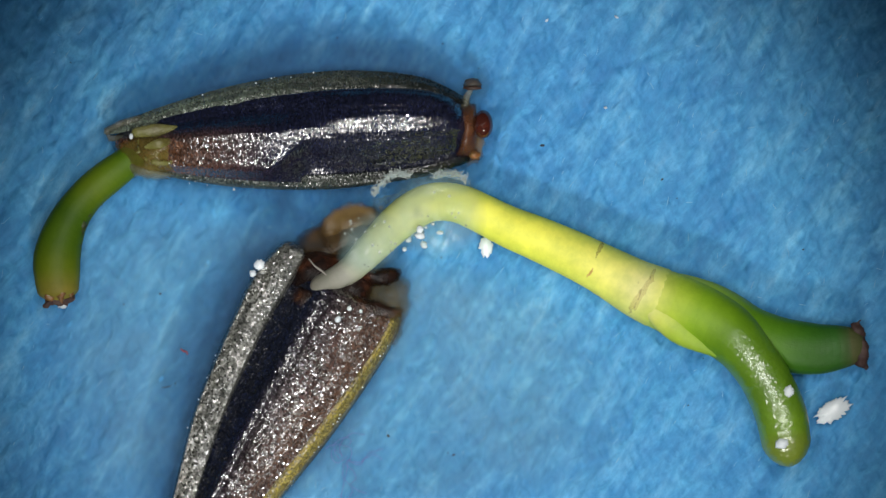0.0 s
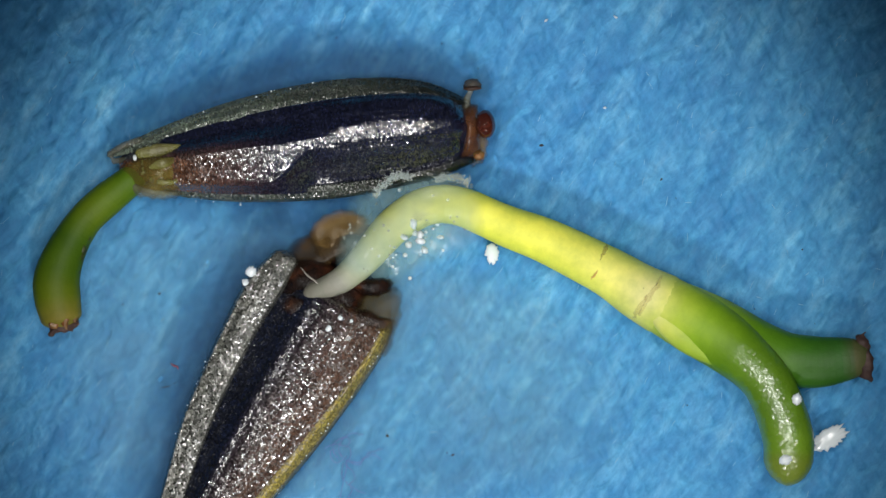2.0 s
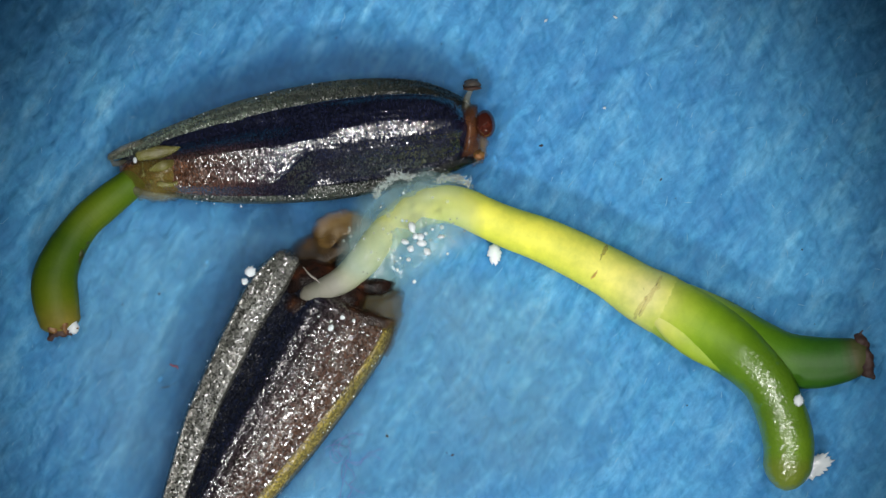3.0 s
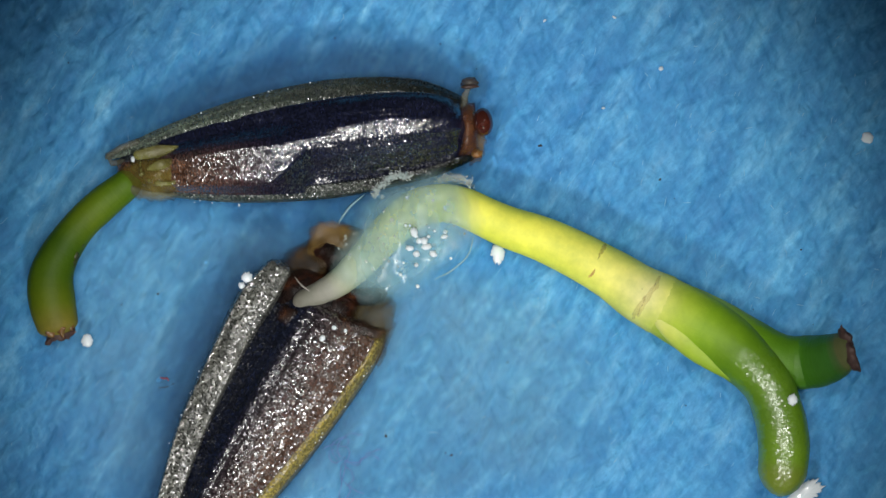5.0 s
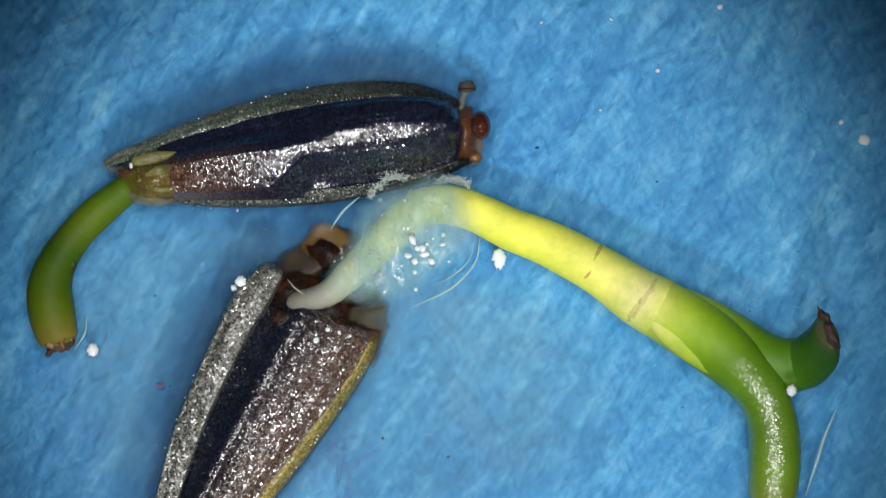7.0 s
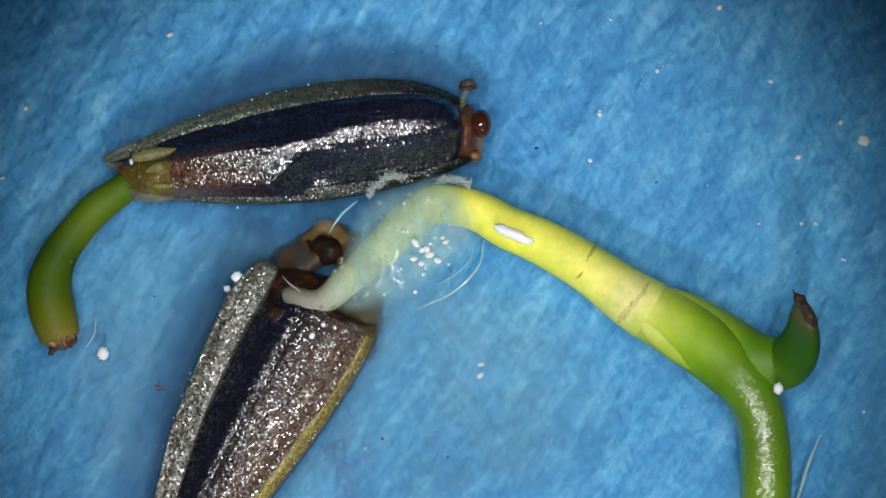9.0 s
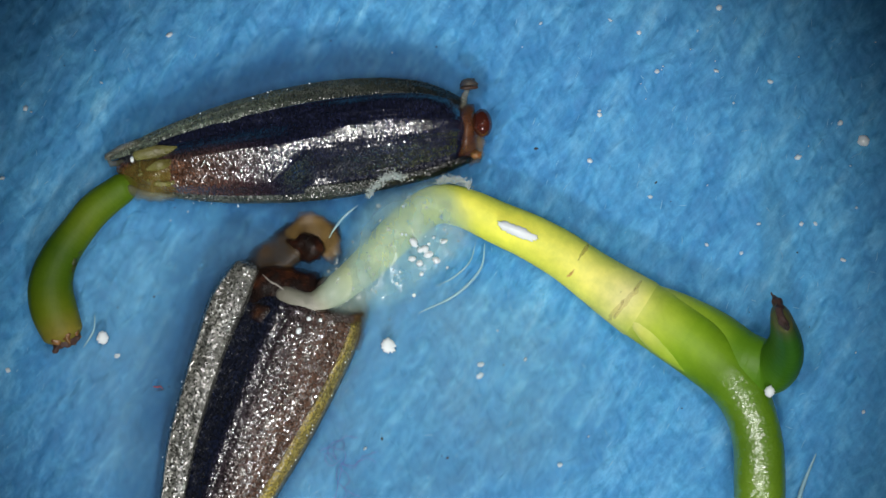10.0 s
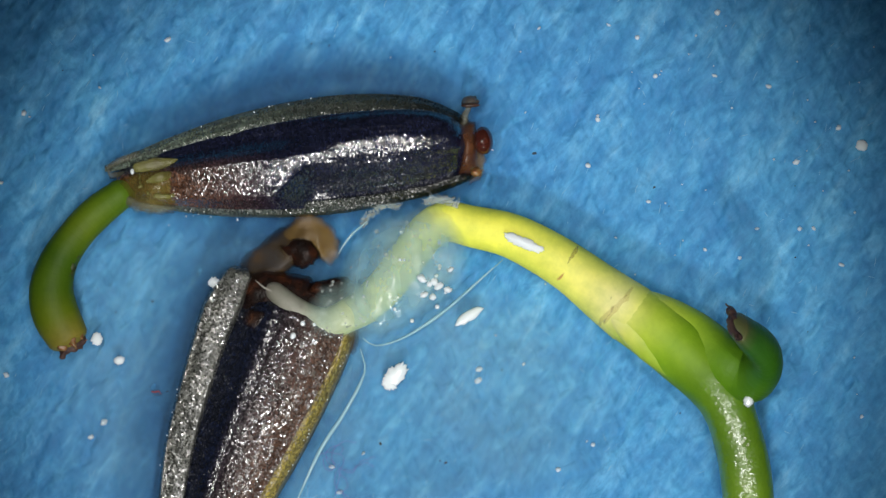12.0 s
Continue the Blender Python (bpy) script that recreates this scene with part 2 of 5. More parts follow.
HUSK = plain_material("translucent_husk", (0.085, 0.066, 0.042), 0.38, (0.030, 0.024, 0.020), 3.5, alpha=0.62, relief=0.008)
INNER = plain_material("olive_inner_tissue", (0.30, 0.30, 0.08), 0.3, (0.14, 0.12, 0.03), 6.0, alpha=0.55)
CLEARHUSK = plain_material("clear_husk", (0.24, 0.25, 0.18), 0.2, (0.09, 0.08, 0.05), 5.0, alpha=0.42, relief=0.01)
# Near-white base colour paints the lamps' glints on beads of water.
GLINT = plain_material("white_water_glint", (0.89, 0.96, 0.99), 0.12, (0.86, 0.94, 0.98), 4.0, relief=0.001, spec=1.0)
# Pale tint stands in for the highlight along the water film's rim.
RIM = plain_material("pale_water_streak", (0.50, 0.80, 0.86), 0.15, (0.36, 0.66, 0.78), 3.0, alpha=0.6, relief=0.002, spec=0.9)
GRITTY = plain_material("dark_bruise", (0.06, 0.09, 0.012), 0.5, (0.03, 0.04, 0.01), 6.0)
GRIT = plain_material("dark_grit", (0.03, 0.03, 0.04), 0.6, (0.01, 0.01, 0.02), 10.0)
REDFIBRE = plain_material("red_fibre", (0.34, 0.05, 0.06), 0.5, (0.2, 0.03, 0.05), 10.0)
VIOLET = plain_material("violet_fibre", (0.12, 0.16, 0.46), 0.5, (0.09, 0.12, 0.38), 10.0)


# ---- mesh builders ----
def mesh_of(name, verts, faces, mat, along=None, pigment=None):
    me = bpy.data.meshes.new(name)
    me.from_pydata((np.asarray(verts, float) * MM).tolist(), [], faces)
    me.polygons.foreach_set("use_smooth", [True] * len(me.polygons))
    me.materials.append(mat)
    if along is not None:
        me.attributes.new("along", "FLOAT", "POINT").data.foreach_set("value", np.asarray(along, np.float32))
    if pigment is not None:
        rgba = np.ones((len(verts), 4), np.float32)
        rgba[:, :3] = pigment
        me.attributes.new("pigment", "FLOAT_COLOR", "POINT").data.foreach_set("color", rgba.ravel())
    return me


def part(name, me, parent, label=""):
    ob = new(name, me)
    ob.parent = parent
    return tagged(ob, label)


def thing(name, label, category, group="", kind=""):
    ob = new(name)
    ob.empty_display_size = 0.1 * MM
    return tagged(ob, label, category, group, kind)


def lattice_faces(rows, ring, closed=True):
    out = []
    for i in range(rows - 1):
        for j in range(ring if closed else ring - 1):
            k = (j + 1) % ring
            out.append((i * ring + j, i * ring + k, (i + 1) * ring + k, (i + 1) * ring + j))
    return out


NOISE_TABLES = {}


def value_noise(x, y, seed):
    """Smooth noise in -1..1 over the plane, cell size 1."""
    if seed not in NOISE_TABLES:
        NOISE_TABLES[seed] = np.random.default_rng(seed).uniform(-1, 1, (256, 256))
    table = NOISE_TABLES[seed]
    xi, yi = np.floor(x).astype(int), np.floor(y).astype(int)
    fx, fy = x - xi, y - yi
    fx, fy = fx * fx * (3 - 2 * fx), fy * fy * (3 - 2 * fy)
    a, b = table[xi % 256, yi % 256], table[(xi + 1) % 256, yi % 256]
    c, d = table[xi % 256, (yi + 1) % 256], table[(xi + 1) % 256, (yi + 1) % 256]
    return (a * (1 - fx) + b * fx) * (1 - fy) + (c * (1 - fx) + d * fx) * fy


def eased(points, xs, soft):
    """Heights over xs through a few corners, rounded off."""
    px, py = [p[0] for p in points], [p[1] for p in points]
    return sum(np.interp(xs + o * soft, px, py) for o in (-1, -0.5, 0, 0.5, 1)) / 5


def loft(name, upper, lower, section, height, base, colour, mat, nu=300, nv=60, grain=0.004, seed=1, taper=0.06, ridge=0.0):
    """A seed's skin between two edges. section: (0..1 across, 0..1 high); height: (along, mm)."""
    rng = np.random.default_rng(seed)
    x0, x1 = max(upper[0][0], lower[0][0]), min(upper[-1][0], lower[-1][0])
    u = np.linspace(0, 1, nu)
    xs = x0 + (x1 - x0) * u
    soft = 0.05 * (x1 - x0)
    ya, yb = eased(upper, xs, soft), eased(lower, xs, soft)
    end = np.clip(np.minimum(u, 1 - u) / taper, 0, 1)
    end = np.sqrt(np.clip(1 - (1 - end) ** 2, 0.02, 1))
    mid = (ya + yb) / 2
    ya, yb = mid + (ya - mid) * (0.35 + 0.65 * end), mid + (yb - mid) * (0.35 + 0.65 * end)
    v = np.linspace(0, 1, nv)
    verts, tints = [], []
    under = np.unique(np.linspace(1, nv - 2, 10).astype(int))
    h = eased(height, u, 0.05) * (0.25 + 0.75 * end)
    for i in range(nu):
        y = ya[i] + (yb[i] - ya[i]) * v
        prof = eased(section(u[i]), v, 0.03) * h[i]
        wob = 0.03 * value_noise(u[i] * 9 + 0 * v, v * 5, seed + 3) * h[i]
        inside = np.minimum(1, 12 * np.minimum(v, 1 - v))
        jit = rng.normal(0, grain, nv) * inside
        jit = jit + ridge * inside * value_noise(xs[i] / 0.45 + 0 * v + 30, v * 34, seed + 7)
        top = np.stack([xs[i] + rng.normal(0, grain * 0.4, nv), y, base + prof + wob + jit], 1)
        low = np.stack([0 * v + xs[i], y, base - 0.30 * prof - 0.01], 1)[::-1]
        verts.append(np.concatenate([top, low[under]]))
        tint = np.array([colour(u[i], w) for w in v])
        tints.append(np.concatenate([tint, tint[::-1][under]]))
    ring = nv + len(under)
    faces = lattice_faces(nu, ring)
    faces += [tuple(range(ring))[::-1], tuple((nu - 1) * ring + j for j in range(ring))]
    return mesh_of(name, np.concatenate(verts), faces, mat, pigment=np.concatenate(tints))


def tube_mesh(name, points, radii, mat, sides=10, along=None, rough=0.0, seed=0, flat=1.0, blunt=1.0):
    """A tube along points in mm, closed by round ends."""
    rng = np.random.default_rng(seed)
    p = [Vector(q) for q in points]
    n = len(p)
    flats = list(flat) if hasattr(flat, "__len__") else [flat] * n
    radii = list(radii) if hasattr(radii, "__len__") else [radii] * n
    t = [(p[min(i + 1, n - 1)] - p[max(i - 1, 0)]).normalized() for i in range(n)]
    nor = Vector((0, 0, 1)) - t[0] * t[0].z
    nor = (nor if nor.length > 0.1 else Vector((1, 0, 0)) - t[0] * t[0].x).normalized()
    rings = []
    for i in range(n):
        nor = (nor - t[i] * nor.dot(t[i])).normalized()
        steps = [(0.0, 1.0)]
        if i == 0:
            steps = [(-math.cos(a), math.sin(a) * (1 - 0.16 * math.cos(a))) for a in (0.12, 0.5, 0.9, 1.25, 1.5)] + steps
        if i == n - 1:
            steps = steps + [(math.cos(a) * blunt, math.sin(a) * (1 - 0.16 * math.cos(a))) for a in (1.5, 1.25, 0.9, 0.5, 0.12)]
        for d, s in steps:
            rings.append((p[i] + t[i] * d * radii[i], t[i].cross(nor), nor.copy(), s * radii[i], i, d * radii[i]))
    verts, al = [], []
    slope = (along[-1] - along[0]) / max(1e-6, (p[-1] - p[0]).length) if along else 0.0
    for c, a, b, r, i, d in rings:
        for k in range(sides):
            w = 2 * math.pi * k / sides
            rr = r * (1 + rough * rng.normal())
            verts.append(c + a * math.cos(w) * rr + b * math.sin(w) * rr * flats[i])
            al.append(along[i] + slope * d if along else 0.0)
    m = len(rings)
    faces = lattice_faces(m, sides)
    faces += [tuple(range(sides))[::-1], tuple((m - 1) * sides + k for k in range(sides))]
    return mesh_of(name, [tuple(q) for q in verts], faces, mat, along=al)


def lump_mesh(name, centre, size, mat, rough=0.2, detail=3, freq=2.0, seed=0, turn=0.0):
    """An uneven rounded lump, half-axes in mm, turned about z."""
    bm = bmesh.new()
    bmesh.ops.create_icosphere(bm, subdivisions=detail, radius=1.0)
    rot = Matrix.Rotation(radians(turn), 3, "Z")
    for q in bm.verts:
        k = 1 + rough * noise.noise(q.co * freq + Vector((seed * 7.3, 1.7, seed)))
        k += 0.4 * rough * noise.noise(q.co * freq * 3.1 + Vector((2.0, seed * 3.3, 5.0)))
        co = Vector(centre) + rot @ Vector([q.co[i] * size[i] * k for i in range(3)])
        q.co = co * MM
    for f in bm.faces:
        f.smooth = True
    me = bpy.data.meshes.new(name)
    bm.to_mesh(me)
    bm.free()
    me.materials.append(mat)
    return me


def glint_mesh(name, rx, ry, turn=0.0, spikes=13, seed=0, mat=None):
    """A white glint as a flat bead of water, ragged-edged, domed a little."""
    rng = np.random.default_rng(seed)
    n = spikes * 4
    rot = radians(turn)
    edge = 1 + 0.10 * rng.normal(size=n) + 0.04 * np.where(np.arange(n) % 4 == 0, 1, 0)
    edge = np.clip(edge, 0.75, 1.3)
    verts, rows = [], [(1.0, 0.0), (0.97, 0.010), (0.8, 0.022), (0.45, 0.032), (0.05, 0.035)]
    for k, z in rows:
        for i in range(n):
            w = 2 * math.pi * i / n
            e = 1 + (edge[i] - 1) * (k if k > 0.6 else 0)
            x, y = rx * k * e * math.cos(w), ry * k * e * math.sin(w)
            verts.append((x * math.cos(rot) - y * math.sin(rot), x * math.sin(rot) + y * math.cos(rot), z))
    faces = lattice_faces(len(rows), n)
    faces += [tuple(range(n))[::-1], tuple((len(rows) - 1) * n + i for i in range(n))]
    return mesh_of(name, verts, faces, mat or GLINT)


def pouch(name, outline, low, high, mat, seed=0, plump=0.55, wobble=0.06, sides=72, rings=16, frayed=0.02, depth=0.03, side=0.3, closed=True):
    """A smooth bag of film, closed below or lying open on the cloth, over an outline in mm, thin at its edge and swelling from low to high."""
    edge = spline(list(outline) + [outline[0]], sides)[:-1, :2]
    mid = edge.mean(axis=0)
    rng = np.random.default_rng(seed)
    ring = edge + 0.5 * frayed * (lambda w: w + np.roll(w, 1, 0) + np.roll(w, -1, 0))(rng.normal(0, 0.6, edge.shape))
    verts, thick = [], []
    for k in range(rings + 1):
        s = 1 - k / rings * 0.985
        for q in ring:
            x, y = mid + (q - mid) * s
            w = noise.noise(Vector((x * 3.2, y * 3.2, seed * 5.1))) + 0.5 * noise.noise(Vector((x * 8, y * 8, seed * 2.3)))
            t = (1 - s * s) ** plump
            verts.append((x, y, low + (high - low) * t + wobble * w * min(1.0, 3 * t)))
            thick.append(min(1.0, (1 - s) * 1.6))
        for _ in range(2 + k):
            ring = 0.5 * ring + 0.25 * (np.roll(ring, 1, 0) + np.roll(ring, -1, 0))
    faces = lattice_faces(rings + 1, sides)
    faces += [tuple(rings * sides + i for i in range(sides))]
    top = len(verts)
    if closed:
        for i in range(sides):
            verts.append((*(mid + (edge[i] - mid) * (0.7 if depth < 0.1 else 0.97)), low - depth))
            thick.append(side)
        faces += [(i, top + i, top + (i + 1) % sides, (i + 1) % sides) for i in range(sides)] + [tuple(top + i for i in range(sides))[::-1]]
    me = mesh_of(name, verts, faces, mat)
    me.attributes.new("thick", "FLOAT", "POINT").data.foreach_set("value", np.array(thick, np.float32))
    return me


def spline(points, count):
    """count + 1 places at even steps of length along a smooth line through points (any width of row)."""
    p = np.asarray(points, float)
    q = np.vstack([2 * p[0] - p[1], p, 2 * p[-1] - p[-2]])
    out = []
    for i in range(len(p) - 1):
        a, b, c, d = q[i:i + 4]
        for s in np.linspace(0, 1, 16, endpoint=False):
            out.append(0.5 * (2 * b + (c - a) * s + (2 * a - 5 * b + 4 * c - d) * s * s + (3 * b - a - 3 * c + d) * s ** 3))
    out = np.array(out + [p[-1]])
    run = np.concatenate([[0], np.cumsum(np.linalg.norm(np.diff(out[:, :3], axis=0), axis=1))])
    at = np.linspace(0, run[-1], count + 1)
    return np.stack([np.interp(at, run, out[:, k]) for k in range(p.shape[1])], 1)


def ragged(name, path, count, size, mat, seed, spread=0.05, smooth=5):
    """A torn strip of tissue: uneven scraps along a line, grown into one skin."""
    rng = np.random.default_rng(seed)
    line = spline(path, 40)
    bm = bmesh.new()
    for k in range(count):
        c = line[int(rng.integers(0, 41))]
        r = size * rng.uniform(0.45, 1.2)
        me = lump_mesh("scrap", (c[0] + rng.normal(0, spread), c[1] + rng.normal(0, spread), c[2] + rng.normal(0, spread * 0.5)),
                       (r, r * rng.uniform(0.4, 0.9), r * 0.45), mat, 0.22, 3, 1.6, seed * 50 + k, rng.uniform(0, 180))
        bm.from_mesh(me)
        bpy.data.meshes.remove(me)
    for q in bm.verts:
        q.co = q.co / MM
    rough = bpy.data.meshes.new("rough")
    bm.to_mesh(rough)
    bm.free()
    ob = new("rough", rough)
    weld = ob.modifiers.new("weld", "REMESH")
    weld.mode, weld.voxel_size = "VOXEL", 0.012
    ease = ob.modifiers.new("ease", "SMOOTH")
    ease.factor, ease.iterations = 0.5, smooth
    me = bpy.data.meshes.new_from_object(ob.evaluated_get(bpy.context.evaluated_depsgraph_get()))
    bpy.data.objects.remove(ob)
    me.name = name
    me.transform(Matrix.Scale(MM, 4))
    me.polygons.foreach_set("use_smooth", [True] * len(me.polygons))
    me.materials.clear()
    me.materials.append(mat)
    return me


# ---- the cloth ----
def cloth_height(gx, gy):
    """Matted, brushed relief of the paper, mm."""
    z = -0.07
    for turn, long, wide, amp, seed in ((62, 0.9, 0.22, 0.013, 1), (58, 0.40, 0.10, 0.011, 2), (66, 0.16, 0.050, 0.013, 3),
                                        (20, 0.20, 0.055, 0.008, 4), (110, 0.10, 0.040, 0.010, 5), (60, 2.2, 1.3, 0.030, 6)):
        c, s = math.cos(radians(turn)), math.sin(radians(turn))
        z = z + amp * value_noise((gx * c + gy * s) / long + 50, (-gx * s + gy * c) / wide + 50, seed)
    return z


def build_cloth():
    def axis(near, far, step):
        inner = np.arange(-near, near + step / 2, step)
        outer = near + np.cumsum(np.geomspace(step * 1.5, (far - near) / 5, 22))
        outer = near + (outer - near) * (far - near) / (outer[-1] - near)
        return np.concatenate([-outer[::-1], inner, outer])
    xs, ys = axis(4.3, 24, 0.016), axis(2.7, 20, 0.016)
    gx, gy = np.meshgrid(xs, ys, indexing="ij")
    z = cloth_height(gx, gy)
    verts = np.stack([gx.ravel(), gy.ravel(), z.ravel()], 1)
    me = mesh_of("cloth", verts, [f[::-1] for f in lattice_faces(len(xs), len(ys), False)], CLOTH)
    ob = tagged(new("cloth", me), "wet blue fibrous paper cloth under the seeds", "cloth", kind="structure")
    solid = ob.modifiers.new("thickness", "SOLIDIFY")
    solid.thickness, solid.offset = 0.25 * MM, -1

    rng = np.random.default_rng(11)
    verts, faces = [], []
    steps = np.linspace(-0.5, 0.5, 7)
    for k in range(600):
        x, y = rng.uniform(-4.6, 4.6), rng.uniform(-3.0, 3.0)
        a = radians(rng.normal(62, 20) if rng.random() < 0.75 else rng.uniform(0, 180))
        length, r, bend, n = rng.uniform(0.03, 0.09), rng.uniform(0.0025, 0.0045), rng.normal(0, 0.2), 7
        w = a + bend * steps
        cx, cy = x + np.cos(w) * length * steps, y + np.sin(w) * length * steps
        cz, rr = cloth_height(cx, cy), r * (1 - 2.6 * steps * steps)
        first = len(verts)
        for i in range(n):
            for j in range(4):
                t = 2 * math.pi * j / 4
                verts.append((cx[i] - math.sin(w[i]) * rr[i] * math.cos(t), cy[i] + math.cos(w[i]) * rr[i] * math.cos(t), cz[i] + 0.5 * rr[i] * math.sin(t)))
        for i in range(n - 1):
            for j in range(4):
                k2 = (j + 1) % 4
                faces.append((first + i * 4 + j, first + i * 4 + k2, first + i * 4 + 4 + k2, first + i * 4 + 4 + j))
    me = mesh_of("cloth_fibres", verts, faces, FIBRE)
    tagged(new("cloth_fibres", me), "pale blue loose fibres matted on the wet cloth", "fibres", kind="stuff")


build_cloth()


# ---- the upper seed, lying across the view ----
A_ROWS = [(0, 0.355, 1.095, 0.00), (0.5, 0.357, 1.095, 1.65), (1, 0.355, 1.100, 2.48), (1.5, 0.381, 1.100, 3.02), (2, 0.383, 1.095, 3.50), (3, 0.385, 1.097, 3.94), (5, 0.375, 1.113, 4.13), (6, 0.380, 1.115, 4.31), (6.5, 0.375, 1.100, 4.43), (7, 0.383, 1.100, 4.61), (9, 0.393, 1.120, 4.31), (9.5, 0.394, 1.126, 4.10), (10.5, 0.412, 1.125, 3.98), (11, 0.410, 1.115, 3.51), (11.5, 0.425, 1.048, 2.77), (12, 0.425, 1.010, 3.09), ]
seed_a = thing("sprouting_seed", "glossy dark seed with a curved green shoot, on blue cloth", "seed", "germinating seeds")


def dark_coat(warm, side):
    def colour(u, v):
        k = np.clip((warm - u) / 0.35, 0, 1) if side > 0 else np.clip((u - warm) / 0.35, 0, 1)
        k = k * np.clip((v - 0.25) * 4, 0, 1)
        a, b = np.array((0.006, 0.010, 0.030)), np.array((0.13, 0.055, 0.020))
        return a + (b - a) * (0.02 + 0.98 * k)
    return colour


def build_seed_a():
    top = [(-3.350, -0.050), (-3.025, 0.095), (-2.775, 0.185), (-2.275, 0.335), (-1.775, 0.435), (-1.275, 0.485), (-0.775, 0.470), (-0.375, 0.385), (-0.135, 0.210)]
    ridge = [(-3.350, -0.080), (-3.025, 0.000), (-2.775, 0.070), (-2.275, 0.180), (-1.775, 0.260), (-1.275, 0.310), (-0.775, 0.320), (-0.375, 0.285), (-0.135, 0.160)]
    keel = [(-3.250, -0.200), (-2.775, -0.390), (-2.275, -0.450), (-1.775, -0.480), (-1.275, -0.470), (-0.775, -0.430), (-0.375, -0.370), (-0.100, -0.265)]
    foot = [(-3.250, -0.315), (-2.775, -0.465), (-2.275, -0.545), (-1.775, -0.575), (-1.275, -0.570), (-0.775, -0.500), (-0.375, -0.430), (-0.100, -0.315)]

    low = np.array([(0, 0.50), (0.07, 0.57), (0.15, 0.61), (0.34, 0.91), (0.42, 0.985), (0.86, 0.93), (0.94, 0.72), (1, 0.55)])
    high = np.array([(0, 0.62), (0.07, 0.78), (0.18, 0.91), (0.32, 0.985), (0.47, 0.955), (0.62, 0.74), (0.86, 0.38), (1, 0.14)])

    crest = np.array([(0, 0.55), (0.07, 0.66), (0.20, 0.78), (0.36, 0.96), (0.43, 0.99), (0.52, 0.90), (0.86, 0.42), (1, 0.26)])

    def hull(u):
        k = float(np.clip((u - 0.42) / 0.15, 0, 1)), float(np.clip((u - 0.57) / 0.10, 0, 1))
        a, b = (w * w * (3 - 2 * w) for w in k)
        return low + (crest - low) * a + (high - crest) * b
    part("coat", loft("coat", ridge, [(x, y - 0.03) for x, y in keel], hull, [(0, 0.16), (0.2, 0.36), (0.5, 0.50), (0.85, 0.46), (1, 0.32)], 0.10,
                      dark_coat(0.46, 1), COAT, 420, 110, 0.0006, 21, ridge=0.0022), seed_a, "dark glossy granular seed coat")
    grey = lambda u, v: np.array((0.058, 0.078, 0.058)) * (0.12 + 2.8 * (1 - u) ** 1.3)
    part("margin", loft("margin", top, [(x, y - 0.03) for x, y in ridge], lambda u: [(0, 0.5), (0.3, 0.74), (0.65, 0.92), (1, 1.0)],
                        [(0, 0.12), (0.4, 0.24), (1, 0.20)], 0.10, grey, FAINTMARGIN, 330, 26, 0.0008, 22), seed_a, "grey translucent upper margin")
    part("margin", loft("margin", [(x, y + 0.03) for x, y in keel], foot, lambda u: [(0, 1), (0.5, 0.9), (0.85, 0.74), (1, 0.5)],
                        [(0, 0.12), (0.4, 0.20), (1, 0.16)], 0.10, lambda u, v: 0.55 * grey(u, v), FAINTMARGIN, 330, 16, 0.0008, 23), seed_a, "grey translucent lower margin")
    # the end with the collar and beads
    ring = [(-0.145, 0.185), (-0.095, 0.085), (-0.085, -0.050), (-0.105, -0.180), (-0.145, -0.280)]
    part("collar", pouch("collar", [(x - 0.10, y) for x, y in ring] + [(x + 0.05, y) for x, y in ring[::-1]], 0.14, 0.36, COLLARFILM, 3, 0.5, 0.02), seed_a, "red-brown translucent collar")
    part("collar_rim", pouch("collar_rim", [(-0.145, 0.230), (-0.045, 0.130), (0.015, -0.050), (0.005, -0.230), (-0.045, -0.340), (-0.135, -0.350), (-0.085, -0.200), (-0.075, -0.030), (-0.115, 0.110)], 0.06, 0.22, AMBERFILM, 4, 0.5, 0.02), seed_a, "thin amber rim")
    part("bead", lump_mesh("bead", (0.000, 0.000, 0.34), (0.085, 0.125, 0.10), BEAD, 0.06, 4, seed=2), seed_a, "glossy red-brown bead")
    part("bead", lump_mesh("bead", (-0.095, 0.360, 0.20), (0.075, 0.05, 0.05), HUSK, 0.25, 3, seed=5), seed_a, "small translucent bead")
    part("bead_stalk", tube_mesh("bead_stalk", [(-0.165, 0.160, 0.2), (-0.145, 0.250, 0.2), (-0.105, 0.320, 0.2)], [0.04, 0.03, 0.02], CLEARHUSK, 8), seed_a)
    part("dark_speck", lump_mesh("dark_speck", (-0.095, 0.325, 0.24), (0.085, 0.02, 0.03), BROWN, 0.3, 2, seed=6), seed_a)
    part("tuft", lump_mesh("tuft", (-0.075, -0.265, 0.2), (0.05, 0.04, 0.04), AMBER, 0.5, 3, 3.0, seed=7), seed_a)
    # the split end, with the pale insides
    lip = [(-3.050, 0.050, 0.20), (-3.200, 0.010, 0.20), (-3.325, -0.050, 0.18), (-3.295, -0.120, 0.18), (-3.150, -0.115, 0.2)]
    part("split_lip", tube_mesh("split_lip", lip, [0.035, 0.03, 0.028, 0.028, 0.03], CLEARHUSK, 10), seed_a, "translucent split tip")
    part("inner_husk", pouch("inner_husk", [(-3.245, -0.210), (-3.115, -0.120), (-2.950, -0.080), (-2.725, -0.090), (-2.585, -0.200), (-2.645, -0.390), (-2.875, -0.450), (-3.095, -0.410)], 0.24, 0.42, HUSKFILM, 6, 0.5, 0.03), seed_a, "golden translucent husk over the shoot")
